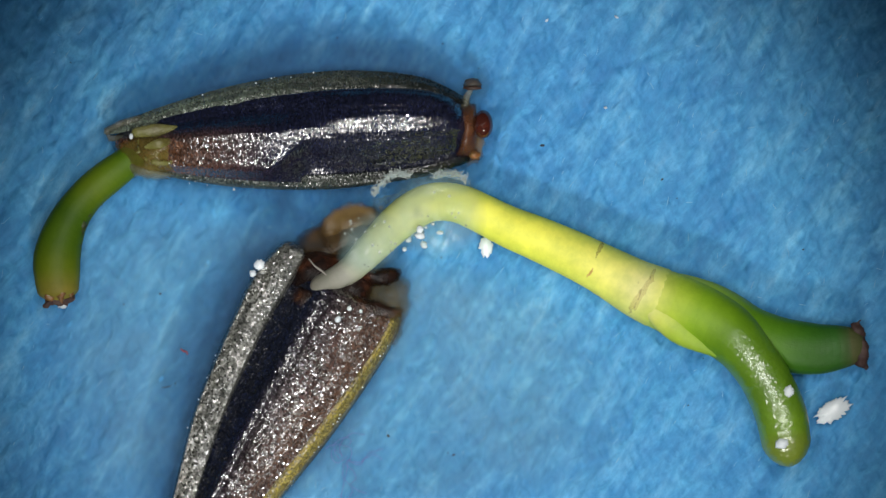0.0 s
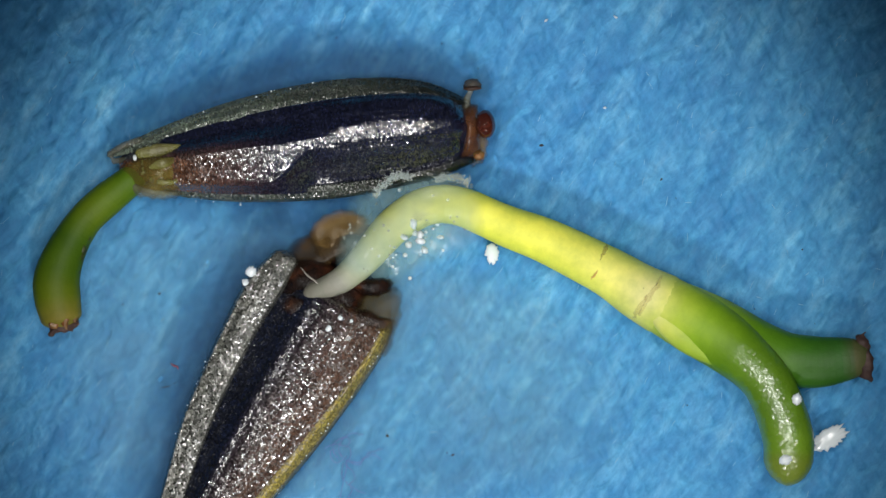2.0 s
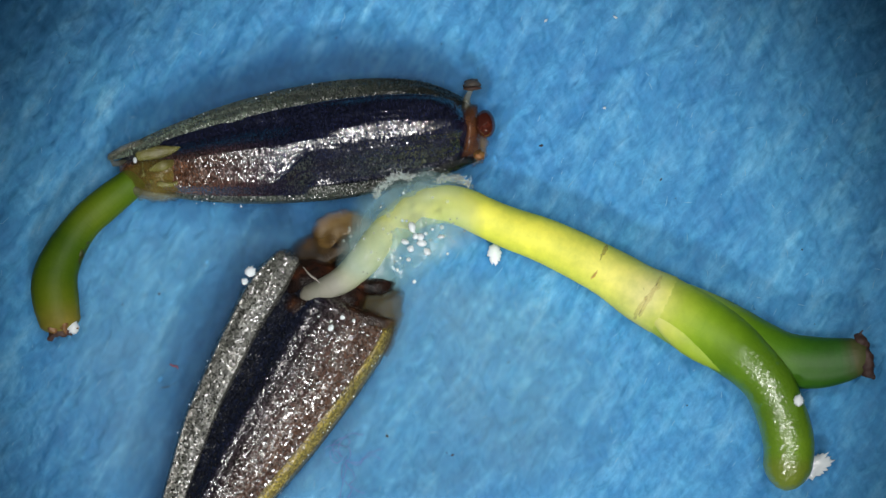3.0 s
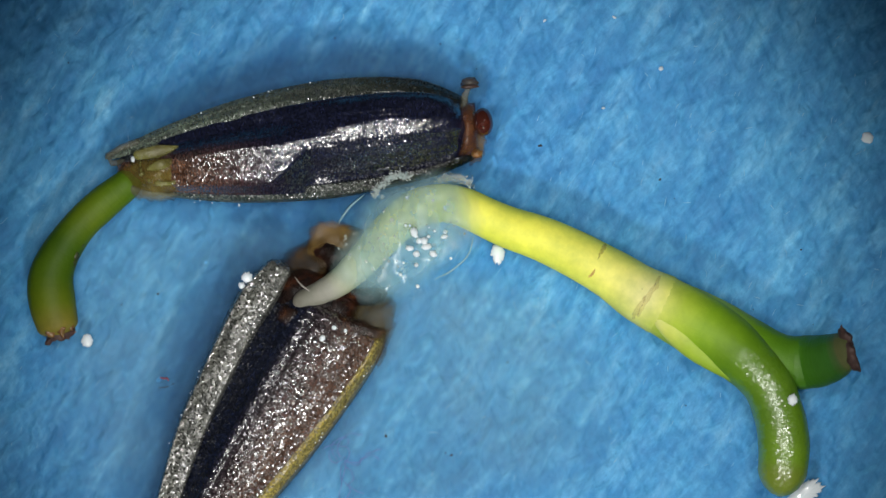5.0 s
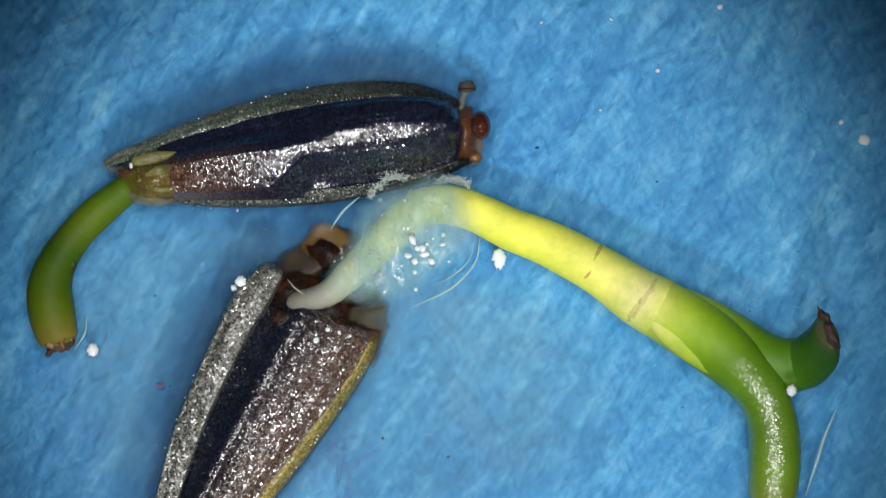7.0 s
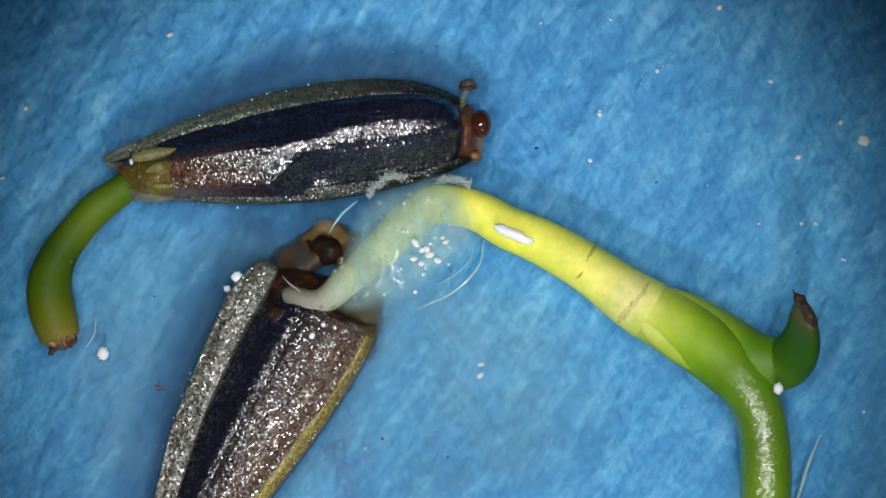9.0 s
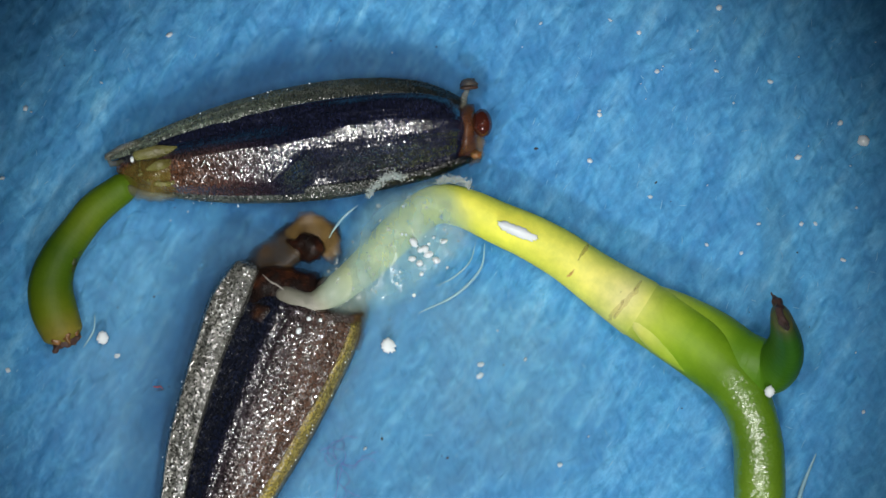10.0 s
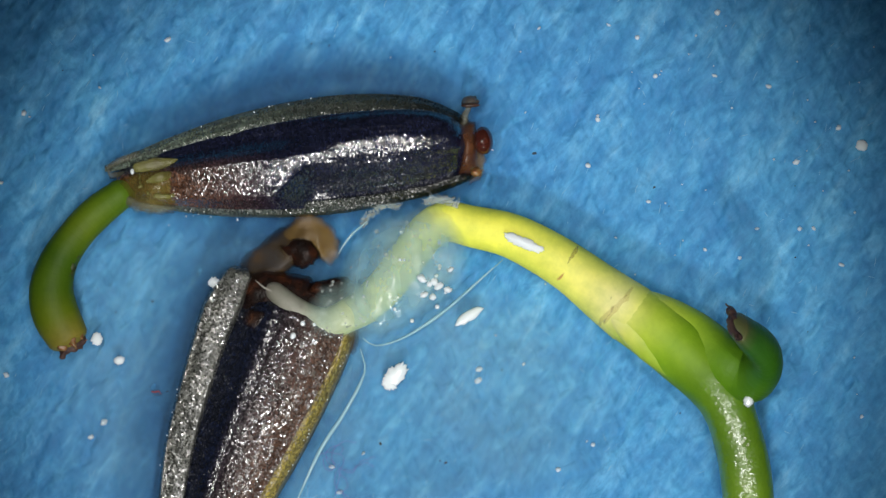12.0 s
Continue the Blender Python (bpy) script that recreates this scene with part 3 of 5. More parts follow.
    part("inner_strip", tube_mesh("inner_strip", [(-2.700, -0.030, 0.34), (-2.875, -0.050, 0.38), (-3.050, -0.070, 0.36)], [0.02, 0.060, 0.045], INNER, 14, flat=0.35), seed_a)
    part("inner_strip", ragged("inner_strip", [(-2.750, -0.350, 0.40), (-2.925, -0.320, 0.44), (-3.025, -0.230, 0.43), (-3.035, -0.140, 0.40)], 26, 0.032, INNER, 11, 0.008), seed_a)
    part("inner_strip", tube_mesh("inner_strip", spline([(-2.735, -0.140, 0.40), (-2.850, -0.170, 0.44), (-2.965, -0.200, 0.42)], 8), 0.045 * np.sin(np.linspace(0.3, 2.8, 9)), INNER, 14, flat=0.35), seed_a)
    part("wet_glint", lump_mesh("wet_glint", (-3.095, -0.105, 0.40), (0.018, 0.028, 0.016), GLINT, 0.25, 2, seed=9), seed_a)
    part("lower_lip", pouch("lower_lip", [(-3.255, -0.250), (-3.135, -0.320), (-2.875, -0.390), (-2.675, -0.450), (-2.875, -0.480), (-3.115, -0.440), (-3.245, -0.360)], 0.16, 0.36, CLEARFILM, 8, 0.5, 0.02), seed_a)


build_seed_a()


# ---- the lower seed, split open at its top ----
B_ROWS = [(0, -0.970, -0.245, -116.10), (0.5, -0.967, -0.285, -116.10), (1.5, -1.044, -0.327, -117.10), (3, -1.013, -0.319, -117.60), (5, -1.077, -0.407, -117.50), (7, -1.110, -0.408, -116.50), (9, -1.149, -0.365, -115.40), (9.5, -1.223, -0.347, -112.30), (10, -1.303, -0.328, -109.10), (10.5, -1.334, -0.309, -107.60), (11, -1.331, -0.309, -107.60), (11.5, -1.332, -0.317, -107.70), (12, -1.347, -0.331, -107.80), ]
seed_b = thing("open_seed", "brown-black granular seed, silvery sparkle painted in, split open at its mouth", "seed", "germinating seeds")


NECK_ROWS = []


def build_seed_b():
    left = [(-0.127, -0.480), (0.093, -0.622), (0.263, -0.651), (0.867, -0.633), (1.572, -0.594), (2.387, -0.417), (3.084, -0.271), (3.685, -0.021)]
    left_in = [(-0.123, -0.317), (0.208, -0.310), (0.565, -0.358), (1.451, -0.347), (2.299, -0.238), (3.018, -0.136), (3.676, -0.003)]
    right = [(-0.167, 0.681), (0.207, 0.747), (0.681, 0.701), (1.284, 0.607), (1.909, 0.468), (2.730, 0.224), (3.659, 0.033)]
    right_in = [(0.018, 0.588), (0.327, 0.583), (0.807, 0.512), (1.410, 0.396), (1.986, 0.266), (2.785, 0.112), (3.667, 0.015)]
    hull_left = [(x, y + 0.0) for x, y in left_in]

    def hull(u):
        return [(0, 0.20), (0.06, 0.42), (0.26, 0.80), (0.36, 0.95), (0.42, 0.92), (0.48, 0.99), (0.6, 1.0), (0.85, 0.90), (1, 0.74)]

    def coat(u, v):
        a, b = np.array((0.006, 0.009, 0.022)), np.array((0.085, 0.048, 0.032))
        return a + (b - a) * np.clip((v - 0.30) * 1.6, 0, 1)
    # local x runs from the mouth to the tip, local y towards the olive margin
    part("coat", loft("coat", [(x, y - 0.05) for x, y in left_in], [(x, y + 0.04) for x, y in right_in], hull,
                      [(0, 0.32), (0.04, 0.42), (0.25, 0.46), (0.7, 0.34), (1, 0.10)], 0.10, coat, ROUGHCOAT, 440, 130, 0.0009, 31, 0.035, 0.004), seed_b, "dark granular seed coat with silvery sparkle painted in")
    silver = lambda u, v: np.array((0.085, 0.092, 0.080)) * (1 - 0.1 * u)
    part("margin", loft("margin", left, [(x, y + 0.02) for x, y in left_in], lambda u: [(0, 0.35), (0.07, 0.92), (0.5, 1), (0.93, 0.97), (1, 0.4)],
                        [(0, 0.36), (0.4, 0.32), (1, 0.10)], 0.10, silver, MARGIN, 440, 50, 0.0010, 32, 0.02), seed_b, "silver-grey granular margin")
    olive = lambda u, v: np.array((0.12, 0.09, 0.03)) + (np.array((0.30, 0.25, 0.05)) - np.array((0.12, 0.09, 0.03))) * (1 - abs(2 * v - 1.1)) if v < 0.93 else np.array((0.02, 0.02, 0.02))
    part("margin", loft("margin", right_in, right, lambda u: [(0, 1), (0.5, 0.9), (0.85, 0.6), (1, 0.15)],
                        [(0, 0.24), (0.4, 0.24), (1, 0.08)], 0.09, olive, OLIVEMARGIN, 400, 24, 0.0018, 33, 0.05), seed_b, "olive-yellow margin")
    # torn brown mouth
    part("neck", pouch("neck", [(-0.034, -0.362), (-0.159, -0.245), (-0.215, 0.006), (-0.20, 0.20), (-0.10, 0.36), (0.10, 0.42), (0.30, 0.40), (0.45, 0.188), (0.50, -0.049), (0.306, -0.284)], 0.20, 0.40, REDBROWN, 3, 0.4, 0.03), seed_b, "dark red-brown torn neck")
    part("neck_wall", pouch("neck_wall", [(0.027, -0.488), (-0.147, -0.451), (-0.347, -0.337), (-0.556, -0.183), (-0.689, -0.003), (-0.705, 0.189), (-0.597, 0.287), (-0.414, 0.231), (-0.264, 0.038), (-0.090, -0.044), (0.138, -0.100), (0.199, -0.292)], 0.08, 0.30, BAG, 5, 0.5, 0.05), seed_b, "smoky translucent brown neck wall")
    lip = part("neck_lip", pouch("neck_lip", [(0.049, -0.261), (-0.143, -0.166), (-0.195, 0.009), (-0.122, 0.178), (0.013, 0.267), (0.165, 0.252), (0.191, 0.153), (0.101, 0.087), (0.087, -0.020), (0.139, -0.150)], 0.22, 0.30, AMBERFILM, 7, 0.5, 0.04), seed_b, "amber translucent lip")
    flap = part("brown_flap", pouch("brown_flap", [(-0.372, -0.149), (-0.492, -0.063), (-0.532, 0.085), (-0.468, 0.205), (-0.330, 0.173), (-0.259, 0.096), (-0.291, -0.020)], 0.24, 0.36, REDBROWN, 8, 0.5, 0.05), seed_b, "shrivelled dark brown flap")
    NECK_ROWS.append((lip, [(0, -0.459, -0.086, 0, 75), (3, -0.469, -0.129, 0, 65), (6, -0.484, -0.080, 0, 25), (9, -0.490, -0.004, 0, 5), (10.5, -0.540, 0.080, 0, 0), (12, -0.560, 0.100, 0, 0)]))
    NECK_ROWS.append((flap, [(0, 0.10, -0.14, -0.08, 0), (3, 0.08, -0.14, -0.06, 0), (6, 0.03, -0.12, -0.02, 0), (9, -0.02, -0.06, 0, 0), (10.5, 0, 0, 0, 0), (12, 0, 0, 0, 0)]))
    part("side_wall", pouch("side_wall", [(0.042, 0.255), (-0.127, 0.328), (-0.269, 0.503), (-0.236, 0.641), (-0.034, 0.729), (0.216, 0.763), (0.328, 0.717), (0.233, 0.548), (0.186, 0.370)], 0.22, 0.31, OLIVEFILM, 9, 0.5, 0.04), seed_b, "thin olive-brown side wall")
    part("brown_flap", pouch("brown_flap", [(-0.075, 0.175), (-0.186, 0.243), (-0.279, 0.387), (-0.304, 0.530), (-0.197, 0.516), (-0.091, 0.367)], 0.28, 0.40, REDBROWN, 10, 0.5, 0.04), seed_b, "dark brown torn flap")
    part("mouth_rim", pouch("mouth_rim", [(0.20, -0.30), (0.20, -0.10), (0.12, 0.10), (0.05, 0.27), (0.0, 0.49), (-0.03, 0.70), (0.09, 0.72), (0.10, 0.557), (0.20, 0.45), (0.17, 0.32), (0.30, 0.20), (0.28, 0.08), (0.38, -0.06), (0.34, -0.25)], 0.38, 0.45, RIMFILM, 12, 0.5, 0.04, frayed=0.04), seed_b, "ragged red-brown rim over the coat")
    strand = spline([(-0.051, -0.259, 0.40), (-0.015, -0.174, 0.43), (-0.001, -0.089, 0.44), (0.031, 0.004, 0.42)], 16)
    part("pale_strand", tube_mesh("pale_strand", strand, 0.009 * np.sin(np.linspace(0.2, 2.95, 17)), STRAND, 8), seed_b, "fine pale strand")
    part("wet_glint", lump_mesh("wet_glint", (0.181, 0.256, 0.62), (0.022, 0.022, 0.02), GLINT, 0.2, 2, seed=1), seed_b)
    part("wet_glint", lump_mesh("wet_glint", (0.310, 0.208, 0.64), (0.030, 0.026, 0.02), GLINT, 0.2, 2, seed=2), seed_b)
    part("wet_glint", lump_mesh("wet_glint", (0.159, 0.356, 0.62), (0.016, 0.016, 0.02), GLINT, 0.2, 2, seed=3), seed_b)


build_seed_b()


def edge_beads(owner, line, count, seed, z):
    """Tiny beads of water, painted white as glints, along a seed's wet edge."""
    rng = np.random.default_rng(seed)
    c = spline(line, 60)
    for k in range(count):
        x, y = c[int(rng.integers(0, 61)), :2]
        r = rng.uniform(0.004, 0.010)
        me = lump_mesh("edge_bead", (x + rng.normal(0, 0.012), y + rng.normal(0, 0.012), z + rng.uniform(-0.02, 0.03)), (r, r, r), GLINT, 0.1, 1, seed=k)
        part("edge_bead", me, owner, "tiny bead of water, its glint painted white")


edge_beads(seed_b, [(0.301, 0.704, 0), (0.761, 0.651, 0), (1.368, 0.548, 0), (1.913, 0.436, 0)], 14, 1, 0.26)
edge_beads(seed_b, [(0.867, -0.633, 0), (1.404, -0.593, 0), (1.919, -0.507, 0)], 9, 2, 0.30)
edge_beads(seed_b, [(0.470, 0.063, 0), (0.301, 0.203, 0), (0.214, 0.495, 0), (0.229, 0.669, 0)], 12, 3, 0.60)
edge_beads(seed_a, [(-2.775, -0.465, 0), (-2.275, -0.545, 0), (-1.775, -0.570, 0)], 7, 4, 0.14)
edge_beads(seed_a, [(-2.625, 0.220, 0), (-2.175, 0.350, 0), (-1.475, 0.460, 0)], 7, 5, 0.28)
edge_beads(seed_a, [(-2.815, -0.370, 0), (-2.715, -0.340, 0), (-2.625, -0.370, 0)], 7, 6, 0.42)

# ---- shoots: chains of short overlapping pieces that bend ----
class Chain:
    """Rigid pieces along a line whose course is given at a few times, as rows of x, y, z, radius in mm."""

    def __init__(self, name, count, owner, mat, label="", flat=0.9, sides=20, tip_flat=None, blunt=1.0):
        self.name, self.count, self.owner, self.mat = name, count, owner, mat
        self.label, self.flat, self.sides, self.courses, self.pieces = label, flat, sides, [], []
        self.tip_flat, self.blunt = flat if tip_flat is None else tip_flat, blunt

    def course(self, t, *rows):
        self.courses.append((t, spline(rows, self.count)))
        return self

    def build(self):
        mean = sum(c for _, c in self.courses) / len(self.courses)
        mean[:, 3] = 0.6 * mean[:, 3] + 0.4 * np.max([c[:, 3] for _, c in self.courses], axis=0)
        run = 0.0
        for i in range(self.count):
            length = sum(np.linalg.norm(c[i + 1, :3] - c[i, :3]) for _, c in self.courses) / len(self.courses)
            ra, rb = mean[i, 3], mean[i + 1, 3]
            me = tube_mesh(self.name, [(0, s * length, 0) for s in (-0.5, -0.25, 0, 0.25, 0.5)], np.linspace(ra, rb, 5), self.mat,
                           self.sides, list(np.linspace(i, i + 1, 5) / self.count), 0.0, i,
                           [self.flat + (self.tip_flat - self.flat) * max(0, 2 * s / self.count - 1) for s in np.linspace(i, i + 1, 5)],
                           self.blunt if i == self.count - 1 else 1.0)
            co = np.array([v.co for v in me.vertices], np.float32)
            co[:, 1] += (run + 0.5 * length) * MM
            run += length
            me.attributes.new("body", "FLOAT_VECTOR", "POINT").data.foreach_set("vector", co.ravel())
            self.pieces.append(part(self.name, me, self.owner, self.label))
        return self

    def rows(self, i, space=None):
        out = []
        for t, c in self.courses:
            nor = Vector((0, 0, 1))
            for k in range(i + 1):
                tan = Vector(c[k + 1, :3] - c[k, :3]).normalized()
                nor = (nor - tan * nor.dot(tan)).normalized()
            mid = Vector((c[i, :3] + c[i + 1, :3]) / 2) * MM
            m = Matrix.Translation(mid) @ Matrix((tan.cross(nor), tan, nor)).transposed().to_4x4()
            out.append((t, space(t).inverted() @ m if space else m))
        return out


def pose_a(t):
    k = list(zip(*A_ROWS))
    x, y, a = (float(np.interp(t, k[0], k[j])) for j in (1, 2, 3))
    return pose(x * MM, y * MM, 0, -0.15 * t, 0, a)


left_shoot = Chain("shoot_piece", 20, seed_a, GREEN, "olive-green curved shoot", blunt=0.5)
left_shoot.course(0, (-2.749, 0.787, 0.22, 0.134), (-2.993, 0.603, 0.22, 0.149), (-3.158, 0.453, 0.22, 0.144), (-3.307, 0.234, 0.22, 0.154), (-3.397, -0.035, 0.22, 0.174), (-3.402, -0.244, 0.22, 0.189), (-3.392, -0.369, 0.22, 0.169))
left_shoot.course(0.5, (-2.747, 0.697, 0.22, 0.134), (-2.991, 0.513, 0.22, 0.149), (-3.155, 0.354, 0.22, 0.144), (-3.295, 0.144, 0.22, 0.154), (-3.374, -0.120, 0.22, 0.174), (-3.384, -0.334, 0.22, 0.189), (-3.364, -0.478, 0.22, 0.174))
left_shoot.course(1.5, (-2.743, 0.637, 0.22, 0.134), (-2.962, 0.463, 0.22, 0.149), (-3.141, 0.294, 0.22, 0.149), (-3.291, 0.055, 0.22, 0.159), (-3.385, -0.219, 0.22, 0.179), (-3.380, -0.418, 0.22, 0.189), (-3.351, -0.568, 0.22, 0.174))
left_shoot.course(3, (-2.739, 0.579, 0.22, 0.134), (-2.958, 0.405, 0.22, 0.149), (-3.158, 0.226, 0.22, 0.149), (-3.322, -0.018, 0.22, 0.164), (-3.412, -0.252, 0.22, 0.189), (-3.402, -0.467, 0.22, 0.194), (-3.362, -0.646, 0.22, 0.179))
left_shoot.course(6, (-2.759, 0.568, 0.22, 0.134), (-2.983, 0.388, 0.22, 0.149), (-3.182, 0.189, 0.22, 0.154), (-3.357, -0.065, 0.22, 0.174), (-3.431, -0.289, 0.22, 0.204), (-3.411, -0.513, 0.22, 0.204), (-3.362, -0.712, 0.22, 0.184))
left_shoot.course(9, (-2.756, 0.563, 0.22, 0.134), (-3.005, 0.379, 0.22, 0.149), (-3.195, 0.169, 0.22, 0.154), (-3.344, -0.045, 0.22, 0.174), (-3.419, -0.294, 0.22, 0.204), (-3.394, -0.518, 0.22, 0.209), (-3.324, -0.742, 0.22, 0.189))
left_shoot.course(10.5, (-2.761, 0.568, 0.22, 0.134), (-3.000, 0.384, 0.22, 0.154), (-3.160, 0.184, 0.22, 0.154), (-3.309, -0.040, 0.22, 0.169), (-3.384, -0.274, 0.22, 0.204), (-3.359, -0.488, 0.22, 0.219), (-3.264, -0.712, 0.22, 0.189))
left_shoot.course(11.5, (-2.759, 0.580, 0.22, 0.134), (-2.988, 0.401, 0.22, 0.154), (-3.157, 0.212, 0.22, 0.154), (-3.307, -0.012, 0.22, 0.169), (-3.376, -0.251, 0.22, 0.204), (-3.352, -0.470, 0.22, 0.219), (-3.242, -0.694, 0.22, 0.189))
left_shoot.course(12, (-2.764, 0.558, 0.22, 0.134), (-2.988, 0.384, 0.22, 0.149), (-3.162, 0.199, 0.22, 0.154), (-3.312, -0.025, 0.22, 0.174), (-3.381, -0.264, 0.22, 0.204), (-3.352, -0.483, 0.22, 0.219), (-3.232, -0.722, 0.22, 0.189))
left_shoot.build()
left_cut = ragged("cut_end", [(-0.13, 0.10, 0.02), (-0.05, 0.13, 0.06), (0.04, 0.11, 0.07), (0.12, 0.13, 0.02)], 40, 0.030, CUT, 12, 0.022, 3)
part("cut_end", left_cut, left_shoot.pieces[-1], "ragged brown cut end")
left_glow = ragged("cut_rim", [(-0.12, 0.06, 0.09), (-0.02, 0.08, 0.12), (0.09, 0.07, 0.10)], 26, 0.034, AMBER, 13, 0.022)
part("cut_rim", left_glow, left_shoot.pieces[-1], "amber rim of the cut")
for k, x, z, r in ((10, -0.10, 0.055, 0.080), (11, -0.11, 0.05, 0.085), (9, -0.10, 0.05, 0.070), (13, -0.12, 0.045, 0.080)):
    part("dark_patch", lump_mesh("dark_patch", (x, 0, z), (r * 0.7, r, r * 0.6), GRITTY, 0.5, 3, 2.0, k), left_shoot.pieces[k], "dark olive bruise")

seedling = thing("seedling", "yellow-green seedling with two curling green lobes, rising from the open seed", "seedling")
stem = Chain("stem_piece", 40, seedling, STEM, "pale to yellow stem")
stem.course(0, (-1.086, -0.319, 0.38, 0.085), (-0.832, -0.194, 0.36, 0.115), (-0.631, 0.003, 0.34, 0.152), (-0.407, 0.227, 0.32, 0.175), (-0.183, 0.384, 0.29, 0.175), (-0.004, 0.420, 0.27, 0.170), (0.176, 0.389, 0.25, 0.170), (0.333, 0.317, 0.24, 0.166), (0.579, 0.196, 0.24, 0.166), (0.893, 0.066, 0.24, 0.179), (1.207, -0.078, 0.25, 0.188), (1.476, -0.217, 0.25, 0.206), (1.700, -0.342, 0.26, 0.229), (1.879, -0.423, 0.27, 0.242))
stem.course(1.5, (-1.125, -0.373, 0.38, 0.085), (-0.870, -0.256, 0.36, 0.115), (-0.660, -0.059, 0.34, 0.152), (-0.454, 0.173, 0.32, 0.179), (-0.213, 0.348, 0.29, 0.179), (-0.006, 0.398, 0.27, 0.175), (0.191, 0.366, 0.25, 0.175), (0.361, 0.295, 0.24, 0.170), (0.586, 0.196, 0.24, 0.170), (0.900, 0.079, 0.24, 0.184), (1.213, -0.073, 0.25, 0.188), (1.505, -0.226, 0.25, 0.206), (1.738, -0.373, 0.26, 0.233), (1.930, -0.476, 0.27, 0.251))
stem.course(3, (-1.166, -0.398, 0.38, 0.085), (-0.880, -0.277, 0.36, 0.115), (-0.665, -0.076, 0.34, 0.152), (-0.469, 0.166, 0.32, 0.179), (-0.227, 0.350, 0.29, 0.179), (-0.003, 0.399, 0.27, 0.175), (0.195, 0.368, 0.25, 0.175), (0.365, 0.287, 0.24, 0.170), (0.589, 0.189, 0.24, 0.170), (0.903, 0.076, 0.24, 0.184), (1.217, -0.072, 0.25, 0.188), (1.508, -0.228, 0.25, 0.206), (1.741, -0.381, 0.26, 0.238), (1.943, -0.484, 0.27, 0.256))
stem.course(6, (-1.236, -0.462, 0.38, 0.085), (-0.941, -0.336, 0.36, 0.115), (-0.686, -0.104, 0.34, 0.134), (-0.458, 0.134, 0.32, 0.161), (-0.234, 0.344, 0.29, 0.170), (-0.010, 0.412, 0.27, 0.170), (0.201, 0.380, 0.25, 0.175), (0.380, 0.304, 0.24, 0.170), (0.604, 0.201, 0.24, 0.170), (0.918, 0.089, 0.24, 0.184), (1.232, -0.064, 0.25, 0.188), (1.515, -0.225, 0.25, 0.206), (1.747, -0.386, 0.26, 0.242), (1.940, -0.485, 0.27, 0.264))
stem.course(9, (-1.285, -0.383, 0.38, 0.085), (-1.025, -0.442, 0.36, 0.115), (-0.779, -0.240, 0.34, 0.125), (-0.511, 0.006, 0.32, 0.148), (-0.274, 0.252, 0.29, 0.161), (-0.050, 0.409, 0.27, 0.170), (0.170, 0.409, 0.25, 0.179), (0.385, 0.347, 0.24, 0.179), (0.623, 0.212, 0.24, 0.175), (0.887, 0.104, 0.24, 0.193), (1.170, -0.048, 0.25, 0.197), (1.425, -0.209, 0.25, 0.215), (1.663, -0.384, 0.26, 0.242), (1.864, -0.510, 0.27, 0.264))
stem.course(10.5, (-1.356, -0.378, 0.38, 0.085), (-1.110, -0.477, 0.36, 0.115), (-0.877, -0.343, 0.34, 0.125), (-0.663, -0.155, 0.32, 0.121), (-0.439, 0.087, 0.29, 0.152), (-0.215, 0.307, 0.27, 0.166), (-0.000, 0.428, 0.25, 0.170), (0.211, 0.392, 0.24, 0.179), (0.480, 0.293, 0.24, 0.193), (0.794, 0.159, 0.24, 0.206), (1.085, -0.007, 0.25, 0.215), (1.336, -0.187, 0.25, 0.224), (1.569, -0.352, 0.26, 0.247), (1.766, -0.491, 0.27, 0.269))
stem.course(11, (-1.375, -0.363, 0.38, 0.076), (-1.130, -0.484, 0.36, 0.112), (-0.893, -0.391, 0.34, 0.116), (-0.660, -0.176, 0.32, 0.121), (-0.446, 0.075, 0.29, 0.152), (-0.235, 0.299, 0.27, 0.166), (-0.020, 0.420, 0.25, 0.170), (0.191, 0.389, 0.24, 0.179), (0.469, 0.304, 0.24, 0.193), (0.805, 0.165, 0.24, 0.206), (1.088, -0.001, 0.25, 0.220), (1.325, -0.167, 0.25, 0.224), (1.549, -0.337, 0.26, 0.247), (1.760, -0.494, 0.27, 0.273))
stem.course(11.5, (-1.401, -0.332, 0.38, 0.085), (-1.165, -0.498, 0.36, 0.115), (-0.919, -0.484, 0.34, 0.125), (-0.673, -0.319, 0.32, 0.116), (-0.449, -0.086, 0.29, 0.143), (-0.234, 0.160, 0.27, 0.157), (-0.059, 0.340, 0.25, 0.161), (0.134, 0.385, 0.24, 0.175), (0.380, 0.308, 0.24, 0.193), (0.717, 0.178, 0.24, 0.206), (1.008, 0.021, 0.25, 0.220), (1.259, -0.136, 0.25, 0.224), (1.492, -0.306, 0.26, 0.251), (1.747, -0.485, 0.27, 0.282))
stem.course(12, (-1.410, -0.298, 0.38, 0.085), (-1.196, -0.486, 0.36, 0.115), (-0.963, -0.585, 0.35, 0.125), (-0.740, -0.500, 0.32, 0.112), (-0.583, -0.406, 0.30, 0.125), (-0.382, -0.196, 0.27, 0.139), (-0.216, 0.033, 0.26, 0.148), (-0.068, 0.221, 0.24, 0.157), (0.089, 0.315, 0.24, 0.166), (0.335, 0.266, 0.24, 0.184), (0.649, 0.194, 0.24, 0.197), (0.954, 0.046, 0.25, 0.215), (1.223, -0.124, 0.25, 0.229), (1.456, -0.303, 0.26, 0.251), (1.725, -0.501, 0.27, 0.282))
stem.build()

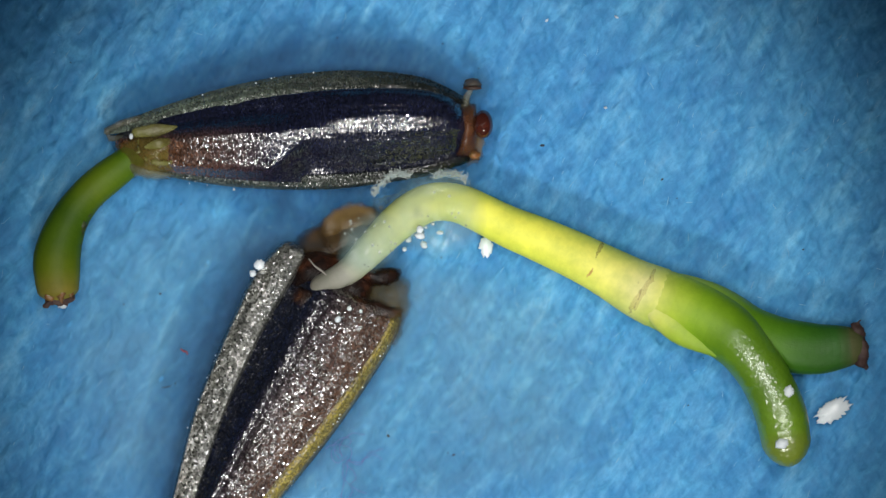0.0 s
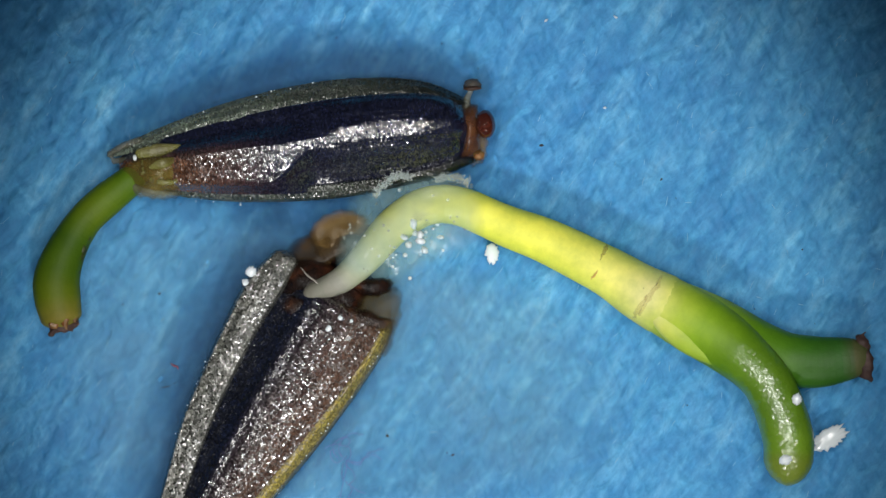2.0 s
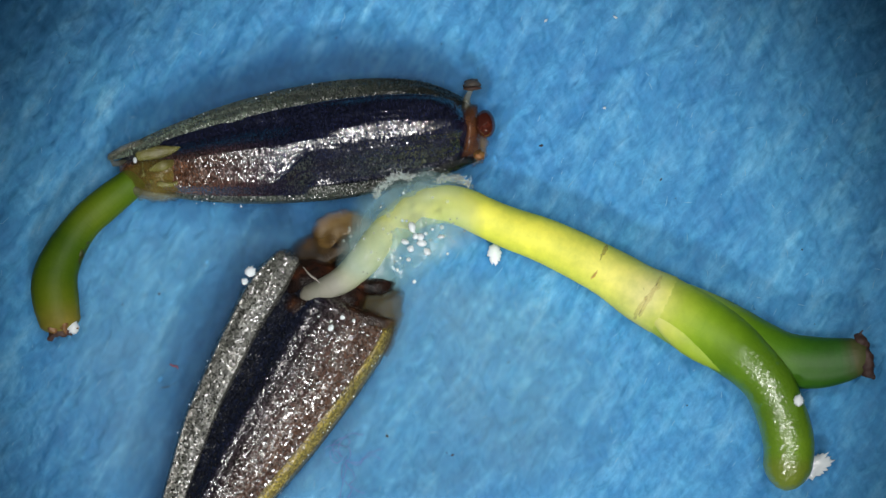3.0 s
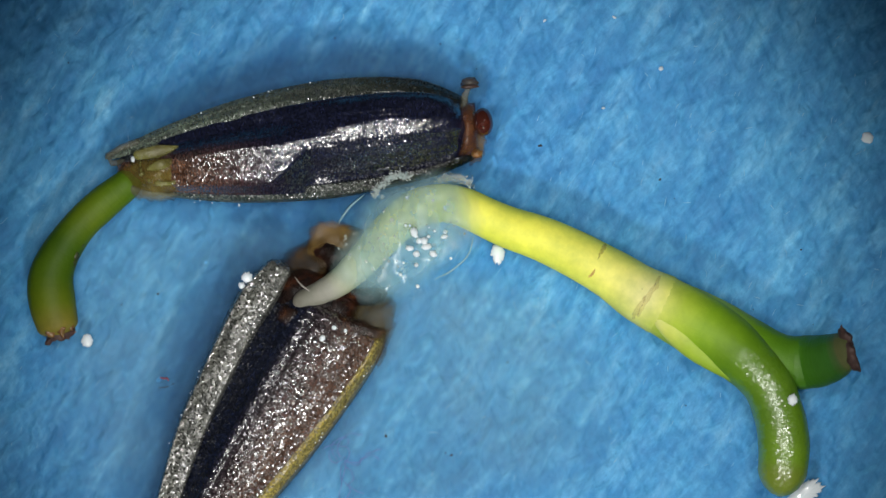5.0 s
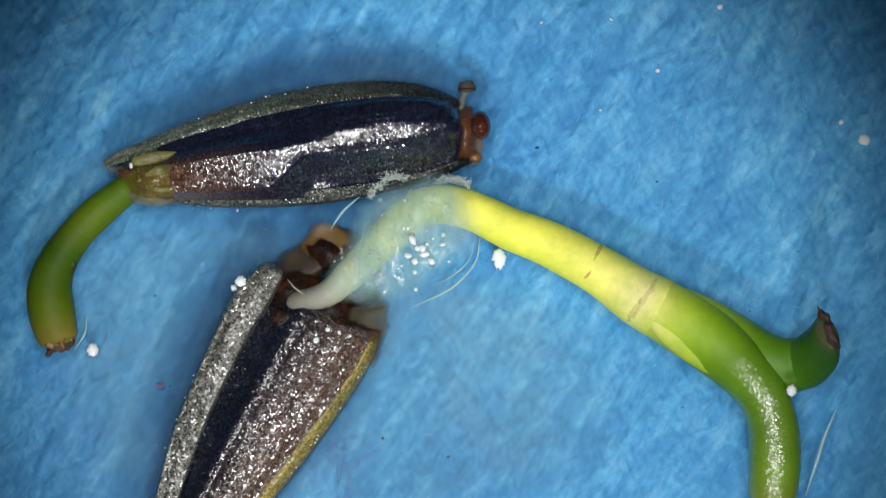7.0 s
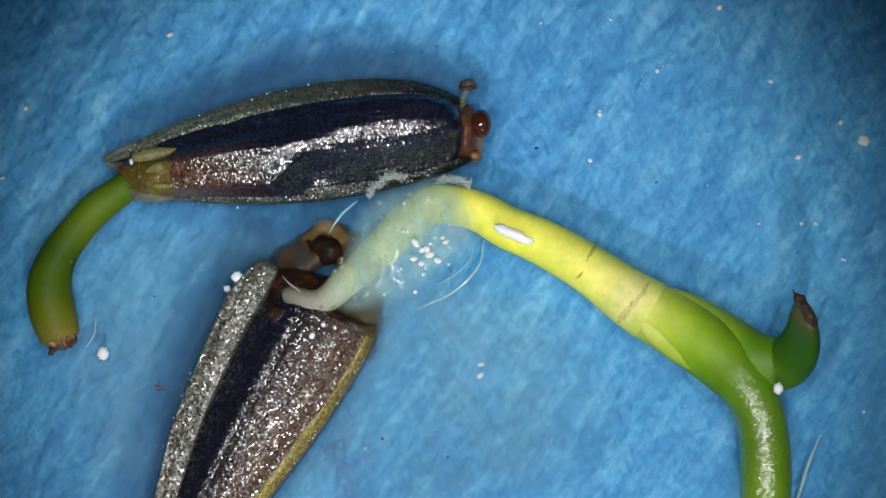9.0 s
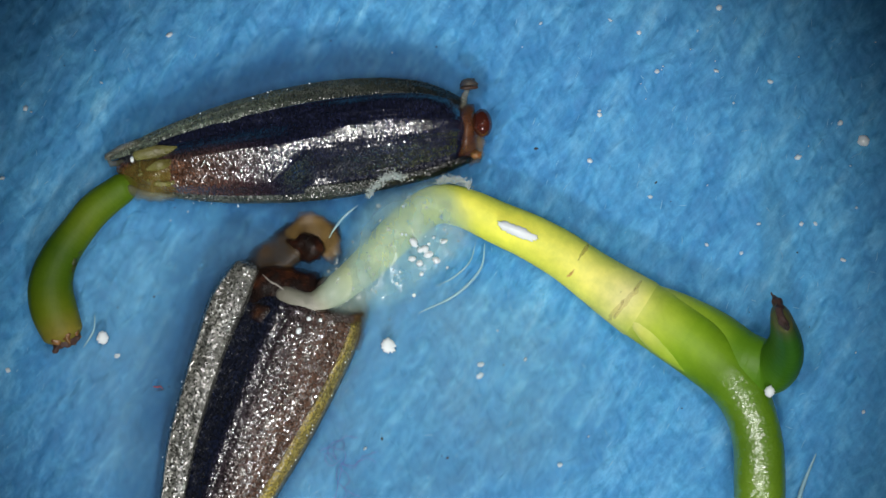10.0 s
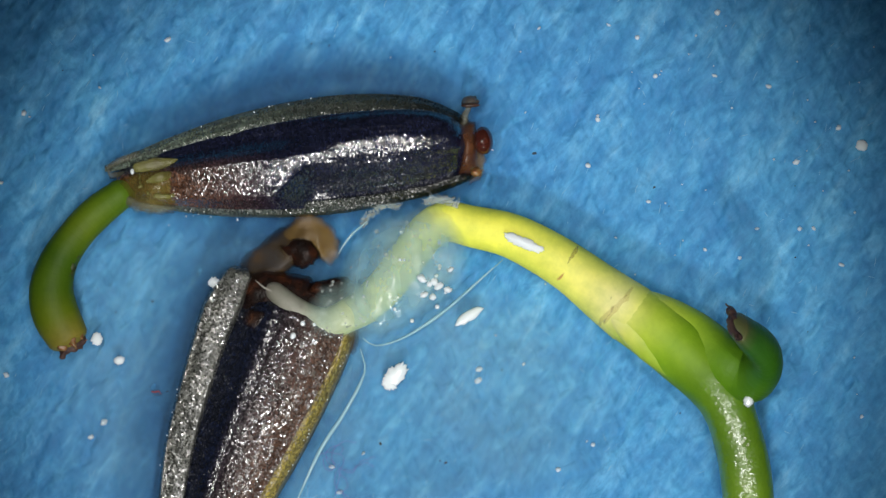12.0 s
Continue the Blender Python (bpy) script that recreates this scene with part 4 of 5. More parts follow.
lower_lobe = Chain("lobe_piece", 30, seedling, LOBE, "light green drooping lobe", 0.85)
lower_lobe.course(0, (1.879, -0.423, 0.28, 0.233), (2.280, -0.597, 0.33, 0.233), (2.546, -0.766, 0.38, 0.215), (2.746, -1.012, 0.42, 0.201), (2.880, -1.235, 0.42, 0.192), (2.970, -1.459, 0.41, 0.188), (3.015, -1.692, 0.40, 0.161))
lower_lobe.course(1.5, (1.930, -0.476, 0.28, 0.242), (2.331, -0.700, 0.33, 0.242), (2.597, -0.892, 0.38, 0.224), (2.819, -1.123, 0.42, 0.206), (2.953, -1.392, 0.42, 0.201), (3.030, -1.638, 0.41, 0.192), (3.044, -1.826, 0.40, 0.165))
lower_lobe.course(3, (1.942, -0.484, 0.28, 0.247), (2.335, -0.712, 0.33, 0.251), (2.601, -0.899, 0.38, 0.233), (2.845, -1.153, 0.42, 0.215), (2.979, -1.435, 0.42, 0.206), (3.047, -1.703, 0.41, 0.197), (3.039, -1.901, 0.40, 0.174))
lower_lobe.course(6, (1.940, -0.485, 0.28, 0.255), (2.350, -0.726, 0.33, 0.260), (2.616, -0.931, 0.38, 0.251), (2.851, -1.194, 0.42, 0.232), (2.963, -1.476, 0.42, 0.215), (2.990, -1.745, 0.41, 0.210), (2.973, -2.013, 0.40, 0.188))
lower_lobe.course(9, (1.864, -0.510, 0.28, 0.255), (2.154, -0.684, 0.33, 0.269), (2.420, -0.876, 0.37, 0.268), (2.652, -1.099, 0.40, 0.246), (2.812, -1.367, 0.42, 0.224), (2.879, -1.680, 0.42, 0.215), (2.888, -2.038, 0.41, 0.219), (2.880, -2.306, 0.40, 0.210))
lower_lobe.course(10.5, (1.766, -0.491, 0.28, 0.260), (2.069, -0.692, 0.33, 0.278), (2.336, -0.893, 0.37, 0.277), (2.549, -1.116, 0.40, 0.255), (2.700, -1.362, 0.42, 0.224), (2.794, -1.675, 0.42, 0.232), (2.813, -2.033, 0.41, 0.233), (2.813, -2.324, 0.40, 0.224))
lower_lobe.course(11, (1.759, -0.494, 0.28, 0.264), (2.036, -0.686, 0.33, 0.278), (2.294, -0.878, 0.37, 0.282), (2.507, -1.110, 0.40, 0.255), (2.663, -1.347, 0.42, 0.228), (2.761, -1.660, 0.42, 0.232), (2.793, -2.018, 0.41, 0.233), (2.798, -2.309, 0.40, 0.224))
lower_lobe.course(11.5, (1.747, -0.485, 0.28, 0.269), (2.014, -0.664, 0.33, 0.287), (2.259, -0.856, 0.37, 0.286), (2.472, -1.092, 0.40, 0.259), (2.615, -1.324, 0.42, 0.224), (2.704, -1.637, 0.42, 0.224), (2.763, -1.950, 0.41, 0.237), (2.785, -2.286, 0.40, 0.233))
lower_lobe.course(12, (1.725, -0.501, 0.28, 0.273), (1.970, -0.666, 0.33, 0.296), (2.192, -0.853, 0.37, 0.295), (2.405, -1.063, 0.40, 0.268), (2.561, -1.299, 0.42, 0.232), (2.673, -1.635, 0.42, 0.232), (2.736, -1.948, 0.41, 0.246), (2.759, -2.284, 0.40, 0.246))
lower_lobe.build()

fold = Chain("fold_piece", 10, seedling, FOLD, "yellow-green fold under the node", 0.7)
fold.course(0, (1.777, -0.450, 0.41, 0.085), (2.093, -0.715, 0.43, 0.113), (2.407, -0.900, 0.44, 0.055))
fold.course(3, (1.841, -0.507, 0.41, 0.085), (2.192, -0.817, 0.43, 0.120), (2.565, -1.077, 0.44, 0.055))
fold.course(6, (1.847, -0.504, 0.41, 0.085), (2.216, -0.831, 0.43, 0.120), (2.598, -1.137, 0.44, 0.055))
fold.course(9, (1.749, -0.511, 0.41, 0.085), (2.065, -0.794, 0.43, 0.126), (2.451, -1.103, 0.44, 0.055))
fold.course(10.5, (1.655, -0.492, 0.41, 0.085), (1.957, -0.780, 0.43, 0.133), (2.344, -1.121, 0.44, 0.055))
fold.course(11.5, (1.596, -0.477, 0.41, 0.085), (1.894, -0.760, 0.43, 0.139), (2.262, -1.110, 0.44, 0.055))
fold.course(12, (1.565, -0.484, 0.41, 0.085), (1.858, -0.766, 0.43, 0.139), (2.208, -1.108, 0.44, 0.055))
fold.build()

upper_lobe = Chain("lobe_piece", 36, seedling, DARKLOBE, "dark green curling lobe", 0.85, tip_flat=0.52, blunt=0.3)
upper_lobe.course(0, (1.880, -0.423, 0.25, 0.224), (2.328, -0.557, 0.25, 0.215), (2.687, -0.750, 0.25, 0.224), (2.978, -0.840, 0.25, 0.247), (3.270, -0.880, 0.25, 0.256), (3.471, -0.867, 0.26, 0.229), (3.592, -0.853, 0.26, 0.193))
upper_lobe.course(1.5, (1.931, -0.477, 0.25, 0.233), (2.379, -0.678, 0.25, 0.224), (2.716, -0.853, 0.25, 0.229), (2.998, -0.956, 0.25, 0.251), (3.276, -0.988, 0.26, 0.256), (3.486, -0.974, 0.27, 0.233), (3.633, -0.960, 0.28, 0.193))
upper_lobe.course(3, (1.944, -0.484, 0.25, 0.233), (2.383, -0.677, 0.25, 0.224), (2.719, -0.843, 0.26, 0.229), (3.001, -0.964, 0.26, 0.251), (3.277, -0.999, 0.29, 0.260), (3.490, -0.981, 0.33, 0.233), (3.640, -0.949, 0.36, 0.192))
upper_lobe.course(6, (1.941, -0.485, 0.25, 0.238), (2.376, -0.691, 0.25, 0.247), (2.703, -0.875, 0.25, 0.251), (2.980, -1.000, 0.28, 0.260), (3.225, -1.000, 0.30, 0.246), (3.388, -0.915, 0.57, 0.201), (3.451, -0.817, 0.84, 0.164))
upper_lobe.course(9, (1.865, -0.510, 0.25, 0.242), (2.178, -0.626, 0.26, 0.260), (2.492, -0.788, 0.27, 0.269), (2.780, -0.948, 0.35, 0.260), (3.044, -0.978, 0.42, 0.224), (3.180, -0.808, 0.71, 0.160), (3.198, -0.547, 1.00, 0.115))
upper_lobe.course(10.5, (1.767, -0.491, 0.25, 0.247), (2.080, -0.617, 0.27, 0.269), (2.393, -0.765, 0.28, 0.278), (2.657, -0.942, 0.39, 0.259), (2.902, -1.020, 0.50, 0.214), (2.998, -0.842, 0.80, 0.178), (2.897, -0.576, 1.10, 0.132))
upper_lobe.course(11, (1.760, -0.494, 0.25, 0.247), (2.047, -0.602, 0.27, 0.273), (2.351, -0.750, 0.28, 0.278), (2.614, -0.931, 0.40, 0.255), (2.868, -1.023, 0.52, 0.210), (2.959, -0.831, 0.82, 0.182), (2.808, -0.552, 1.11, 0.137))
upper_lobe.course(11.5, (1.748, -0.485, 0.25, 0.251), (2.016, -0.588, 0.27, 0.278), (2.316, -0.727, 0.29, 0.278), (2.579, -0.913, 0.42, 0.250), (2.823, -1.009, 0.54, 0.205), (2.915, -0.808, 0.83, 0.186), (2.703, -0.547, 1.12, 0.141))
upper_lobe.course(12, (1.725, -0.501, 0.25, 0.251), (2.003, -0.608, 0.28, 0.278), (2.271, -0.751, 0.30, 0.278), (2.534, -0.937, 0.43, 0.250), (2.778, -1.042, 0.56, 0.205), (2.870, -0.841, 0.86, 0.186), (2.631, -0.606, 1.15, 0.141))
upper_lobe.build()
upper_cut = ragged("cut_end", [(-0.17, 0.095, 0.02), (-0.06, 0.12, -0.02), (0.05, 0.11, 0.03), (0.17, 0.10, -0.01)], 110, 0.044, CUT, 15, 0.020, 4)
part("cut_end", upper_cut, upper_lobe.pieces[-1], "dark brown ragged cut end")


# thin brown scars round the stem: a wedge, a splinter and a dusty band
def scar(piece, r, seed, mat, start, end, shift, width, lean=0.0):
    rng = np.random.default_rng(seed)
    turns = np.linspace(start, end, 15)
    pts = [(r * math.cos(a), shift + lean * (a - start) + 0.005 * rng.normal(), 0.9 * r * math.sin(a)) for a in turns]
    rad = width * np.sin(np.linspace(0.15, math.pi - 0.15, 15)) * rng.uniform(0.6, 1.1, 15)
    part("scar", tube_mesh("scar", pts, rad, mat, 6), piece, "thin brown scar")


SCAR = plain_material("tan_scar", (0.72, 0.50, 0.12), 0.5, (0.56, 0.36, 0.08), 8.0)
FAINTSCAR = plain_material("faint_olive_scar", (0.52, 0.42, 0.12), 0.5, (0.40, 0.30, 0.08), 8.0, alpha=0.38)
DUSTY = plain_material("dusty_tan_band", (0.76, 0.62, 0.28), 0.5, (0.66, 0.50, 0.20), 7.0, alpha=0.22)
scar(stem.pieces[32], 0.211, 1, FAINTSCAR, 1.75, 2.9, 0.0, 0.021)
scar(stem.pieces[32], 0.213, 2, SCAR, 0.85, 1.35, 0.012, 0.012, 0.03)
scar(stem.pieces[38], 0.246, 3, DUSTY, 0.35, 2.85, 0.0, 0.034, 0.01)
scar(stem.pieces[38], 0.248, 4, DUSTY, 0.30, 1.60, -0.030, 0.030, 0.01)
scar(stem.pieces[38], 0.252, 5, FAINTSCAR, 1.75, 2.35, 0.010, 0.009, 0.02)
scar(stem.pieces[37], 0.244, 6, FAINTSCAR, 1.55, 1.75, 0.010, 0.007, 0.04)


# ---- the jelly round the stem's foot ----
jelly = thing("jelly_blob", "milky translucent jelly round the foot of the stem", "jelly")


JELLY_ROWS, DROP_ROWS, FILM_ROWS = [], [], []


# ---- films of water; those round the seeds carry shade in their dark tint ----
def build_water_films():
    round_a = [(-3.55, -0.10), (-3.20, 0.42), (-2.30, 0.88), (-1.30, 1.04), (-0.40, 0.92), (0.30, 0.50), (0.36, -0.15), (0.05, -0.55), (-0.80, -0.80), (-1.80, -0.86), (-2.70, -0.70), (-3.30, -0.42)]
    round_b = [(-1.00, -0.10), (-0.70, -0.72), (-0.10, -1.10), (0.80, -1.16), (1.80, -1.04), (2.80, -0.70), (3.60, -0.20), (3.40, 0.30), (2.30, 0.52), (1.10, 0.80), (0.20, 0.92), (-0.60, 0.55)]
    sheet = [(-3.60, -0.80), (-3.20, 0.30), (-2.20, 0.48), (-1.10, 0.20), (-0.10, -0.05), (1.10, -0.40), (1.70, -1.00), (1.40, -2.10), (-0.40, -2.40), (-3.20, -2.40)]
    tagged(new("water_film", pouch("water_film", sheet, -0.06, -0.015, THINFILM, 43, 0.35, 0.02, 96, 26, 0.08, closed=False)), "thin milky film of water lying over the blue cloth", "water film", "films of water")
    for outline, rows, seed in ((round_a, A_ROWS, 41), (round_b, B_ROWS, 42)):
        ob = new("water_film", pouch("water_film", outline, -0.05, 0.02, SHADEFILM, seed, 0.5, 0.008, 96, 26, 0.05, closed=False))
        tagged(ob, "film of water round a seed, shade tinted into its dark blue", "water film", "films of water")
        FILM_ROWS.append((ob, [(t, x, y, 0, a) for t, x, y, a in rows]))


build_water_films()


def frill_mesh(name, path, count, seed):
    """Fine whitish tips standing along a torn edge, in one skin."""
    rng = np.random.default_rng(seed)
    line = spline(path, 40)
    bm = bmesh.new()
    for k in range(count):
        c = line[int(rng.integers(0, 41))] + rng.normal(0, 0.014, 3)
        a, long = radians(rng.uniform(-10, 190)), rng.uniform(0.015, 0.065)
        pts = [(c[0] + math.cos(a + 0.3 * w) * long * w, c[1] + math.sin(a + 0.3 * w) * long * w, c[2] + 0.02 * w) for w in (0, 0.35, 0.7, 1.0)]
        me = tube_mesh("tip", pts, [0.007, 0.006, 0.005, 0.002], MIST, 6)
        bm.from_mesh(me)
        bpy.data.meshes.remove(me)
    me = bpy.data.meshes.new(name)
    bm.to_mesh(me)
    bm.free()
    me.materials.append(MIST)
    return me


def build_jelly():
    rng = np.random.default_rng(5)
    wobbly = lambda rx, ry, turn: [(rx * math.cos(a) * math.cos(turn) - ry * math.sin(a) * math.sin(turn), rx * math.cos(a) * math.sin(turn) + ry * math.sin(a) * math.cos(turn)) for a in np.linspace(0, 2 * math.pi, 13)[:-1] + rng.normal(0, 0.08, 12)]
    foot = part("jelly_mass", pouch("jelly_mass", wobbly(0.34, 0.26, radians(35)), 0.26, 0.44, PALEJELLY, 3, 0.5, 0.05, 96, 26, closed=False), jelly)
    veil = [(-0.55, 0.0), (-0.35, 0.40), (-0.05, 0.52), (0.38, 0.60), (0.62, 0.25), (0.45, -0.15), (0.05, -0.50), (-0.30, -0.62), (-0.52, -0.50)]
    spread = part("jelly_mass", pouch("jelly_mass", veil, 0.28, 0.54, JELLY, 4, 0.5, 0.05, 96, 26, closed=False), jelly, "thin outer jelly that spreads over the cloth")
    head = part("jelly_mass", pouch("jelly_mass", wobbly(0.46, 0.42, 0.0), 0.28, 0.46, PALEJELLY, 5, 0.5, 0.05, 80, 22, closed=False), jelly)
    edge = part("jelly_frill", frill_mesh("jelly_frill", [(-0.15, 0.0, 0), (-0.05, 0.02, 0.02), (0.05, 0.01, 0.02), (0.14, -0.05, 0)], 130, 8), jelly, "ragged whitish frill")
    tear = part("jelly_frill", frill_mesh("jelly_frill", [(-0.22, -0.10, 0), (-0.12, -0.02, 0.02), (0.0, 0.03, 0.02), (0.12, 0.0, 0)], 130, 9), jelly)
    for owner, count, wide in ((foot, 20, 0.26), (head, 10, 0.28), (spread, 34, 0.46)):
        for k in range(count):
            r = rng.uniform(0.006, 0.016) * (1.4 if owner is spread else 1.0)
            a, d = rng.uniform(0, 6.28), wide * math.sqrt(rng.random())
            z = (0.60 if wide > 0.3 else 0.52) * math.sqrt(max(0.05, 1 - (d / (wide * 1.2)) ** 2))
            part("bubble", lump_mesh("bubble", (d * math.cos(a), d * math.sin(a), z), (r, r, r * 0.7), GLINT if owner is spread and k % 3 == 0 else MIST, 0.1, 2, seed=k), owner)
    JELLY_ROWS.extend([
        (spread, [(0, -0.420, 0.220, -0.58, 0), (1.5, -0.400, 0.190, -0.40, 0), (3, -0.340, 0.150, -0.12, 0), (5, -0.300, 0.110, 0.03, 0), (7, -0.290, 0.100, 0.03, 0), (9, -0.290, 0.080, 0.03, 0), (10.5, -0.300, 0.050, 0.03, 0), (11, -0.300, 0.040, 0.03, 0), (11.5, -0.300, -0.030, 0.03, 0), (12, -0.300, -0.125, 0.02, 0)]),
        (foot, [(0, -0.640, 0.060, 0.16, 0), (3, -0.640, 0.000, 0.18, 0), (6, -0.690, -0.130, 0.2, -5), (9, -0.690, -0.270, 0.2, -8), (10.5, -0.790, -0.300, 0.2, -15), (11.5, -0.820, -0.370, 0.2, -20), (12, -0.820, -0.460, 0.2, -25)]),
        (head, [(0, -0.045, 0.315, 0.16, 0), (3, -0.050, 0.267, 0.16, 0), (7, -0.022, 0.235, 0.16, 0), (9, -0.028, 0.230, 0.16, 0), (10.5, -0.072, 0.195, 0.16, 0), (11, -0.080, 0.190, 0.16, 0), (12, -0.140, 0.000, 0.16, 0)]),
        (edge, [(0, 0.080, 0.635, 0.34, 0), (3, 0.120, 0.597, 0.34, 0), (10.5, 0.168, 0.610, 0.34, 0), (11, 0.150, 0.600, 0.34, 0), (12, 0.075, 0.475, 0.34, 0)]),
        (tear, [(0, -0.420, 0.615, 0.52, 12), (3, -0.395, 0.597, 0.52, 12), (10.5, -0.412, 0.625, 0.52, 12), (11, -0.410, 0.600, 0.45, 12), (12, -0.450, 0.415, 0.20, 12)])])


build_jelly()


# ---- beads of water with painted glints, rims and litter on the cloth ----
def drop(rx, ry, turn, rows, seed=0, spikes=11):
    ob = tagged(new("water_glint", glint_mesh("water_glint", rx, ry, turn, spikes, seed)), "bead of water, its lamp glint painted as solid white", "water drop", "beads of water")
    DROP_ROWS.append((ob, [(*r, 0) for r in rows]))


def build_drops():
    drop(0.062, 0.090, 5, [(0, 0.380, 0.020, 0.06), (1.5, 0.426, -0.030, 0.06), (2.5, 0.454, -0.044, 0.06), (5, 0.505, -0.037, 0.06), (6.5, 0.540, -0.070, 0.06), (7.2, 0.548, -0.054, 0.05), (8.6, 0.631, 0.104, -0.05), (12, 0.650, 0.150, -0.05)], 1)
    drop(0.165, 0.088, 32, [(0, 3.445, -1.430, 0.06), (1.5, 3.461, -1.605, 0.06), (2.5, 3.349, -1.779, 0.06), (3, 3.295, -1.924, 0.06), (5, 3.220, -2.152, 0.06), (6, 3.105, -2.390, 0.06), (12, 3.150, -2.425, 0.06)], 2, 15)
    drop(0.044, 0.052, 0, [(0, 3.030, -1.245, 0.60), (1.5, 3.066, -1.295, 0.60), (2.5, 3.129, -1.324, 0.60), (5, 3.080, -1.317, 0.62), (6.5, 3.105, -1.240, 0.62), (9, 2.987, -1.195, 0.64), (10.5, 2.873, -1.235, 0.66), (12, 2.740, -1.260, 0.68)], 3)
    drop(0.060, 0.045, 20, [(0, 2.965, -1.705, 0.60), (1.5, 2.976, -1.820, 0.60), (2.5, 3.029, -1.869, 0.52), (4.2, 2.996, -1.943, 0.30), (12, 2.750, -2.375, 0.30)], 4)
    drop(0.050, 0.048, 0, [(0, -1.610, -0.140, 0.50), (1.5, -1.669, -0.200, 0.50), (3, -1.680, -0.198, 0.50), (5, -1.700, -0.247, 0.49), (7, -1.728, -0.265, 0.47), (8.5, -1.744, -0.221, 0.40), (12, -1.950, -0.225, 0.30)], 5)
    drop(0.030, 0.030, 0, [(0, -1.670, -0.215, 0.48), (1.5, -1.724, -0.295, 0.48), (3, -1.730, -0.283, 0.48), (5, -1.750, -0.318, 0.38), (12, -1.950, -0.325, 0.30)], 6)
    drop(0.055, 0.060, 0, [(0, -3.370, -0.470, 0.0), (2, -3.303, -0.645, 0.05), (3, -3.245, -0.689, 0.30), (5, -3.125, -0.807, 0.10), (6.5, -3.070, -0.860, 0.08), (9, -2.953, -0.900, 0.08), (9.5, -2.936, -0.844, 0.08), (10.5, -2.978, -0.715, 0.08), (12, -2.990, -0.725, 0.08)], 7)
    drop(0.068, 0.066, 30, [(0, -0.470, -0.820, -0.30), (9, -0.417, -0.795, -0.20), (9.5, -0.421, -0.844, 0.04), (10, -0.425, -0.828, 0.06), (12, -0.400, -1.115, 0.06)], 8)
    drop(0.135, 0.075, 45, [(0, -0.470, -0.845, -0.30), (9.7, -0.416, -0.818, -0.20), (10.5, -0.422, -0.815, 0.05), (11, -0.410, -0.875, 0.06), (12, -0.350, -1.045, 0.07)], 9, 13)
    # two passing reflections on the water, built as white beads
    drop(0.150, 0.047, 33, [(0, 0.300, -0.525, -0.35), (11.6, 0.300, -0.525, -0.25), (11.9, 0.300, -0.525, 0.05), (12, 0.300, -0.525, 0.06)], 10, 6)
    drop(0.062, 0.034, -60, [(0, 1.097, -0.715, -0.35), (10.2, 1.097, -0.715, -0.25), (10.45, 1.097, -0.715, 0.04), (11.0, 1.090, -0.720, 0.04), (11.25, 1.080, -0.735, 0.04), (11.45, 1.080, -0.735, -0.25), (12, 1.080, -0.735, -0.35)], 13, 6)
    drop(0.050, 0.038, 20, [(0, -2.865, -0.980, -0.30), (9.5, -2.811, -0.919, -0.20), (10.5, -2.822, -0.920, 0.02), (12, -2.795, -0.915, 0.03)], 11)
    # the wet gleam on the stem, a highlight built as a white bead
    drop(0.185, 0.050, -22, [(0, 0.605, 0.180, 0.25), (8.2, 0.641, 0.188, 0.38), (9, 0.667, 0.155, 0.465), (10.5, 0.713, 0.195, 0.465), (11, 0.720, 0.190, 0.46), (12, 0.775, 0.125, 0.44)], 12)
    # beads on the jelly
    rng = np.random.default_rng(9)
    for count, far, sunk in ((3, 0.05, 0.0), (9, 0.12, 0.5)):
        cluster = thing("bead_cluster", "cluster of tiny beads on the jelly, glints painted white", "water drop", "beads of water")
        for k in range(count):
            r = rng.uniform(0.014, 0.034)
            part("bead", glint_mesh("bead", r, r * rng.uniform(0.8, 1.6), rng.uniform(0, 90), 7, k), cluster).location = (rng.normal(0, far) * MM, rng.normal(0, far * 0.85) * MM, rng.uniform(0, 0.03) * MM)
        DROP_ROWS.append((cluster, [(0, -0.215, 0.185, 0.62 - sunk, 0), (1.5, -0.205, 0.150, 0.62 - sunk * 0.7, 0), (3, -0.200, 0.117, 0.62, 10), (5, -0.160, 0.083, 0.62, 20), (7, -0.147, 0.035, 0.60, 20), (9, -0.107, 0.030, 0.60, 30), (10.5, -0.122, 0.035, 0.60, 30), (11, -0.110, -0.025, 0.60, 30), (12, -0.025, -0.215, 0.58, 45)]))
    # small painted glints that surface as the film of water spreads
    for x, y, r, t in ((-2.370, 1.925, 0.034, 7.5), (-3.645, 1.275, 0.026, 8.3), (-3.850, 0.655, 0.026, 8.6), (-2.970, 1.500, 0.016, 9.2), (3.785, 0.985, 0.055, 4.6), (3.200, 0.840, 0.034, 8.4)):
        speck(x, y, r, t)
    for x, y, r, t in ((1.355, 0.810, 0.026, 8.8), (1.440, 1.215, 0.026, 7.8), (1.890, 0.490, 0.022, 9.0), (2.955, 1.510, 0.026, 8.5), (1.950, 1.600, 0.022, 4.4), (1.790, 1.945, 0.022, 8.9)):
        speck(x, y, r, t)
    for x, y, r, t in ((3.600, -0.070, 0.028, 8.2), (2.390, 0.065, 0.020, 9.3), (2.700, -0.010, 0.020, 9.2), (2.850, 0.250, 0.020, 8.7), (3.230, 0.250, 0.020, 8.6), (3.355, 0.250, 0.022, 8.6)):
        speck(x, y, r, t)
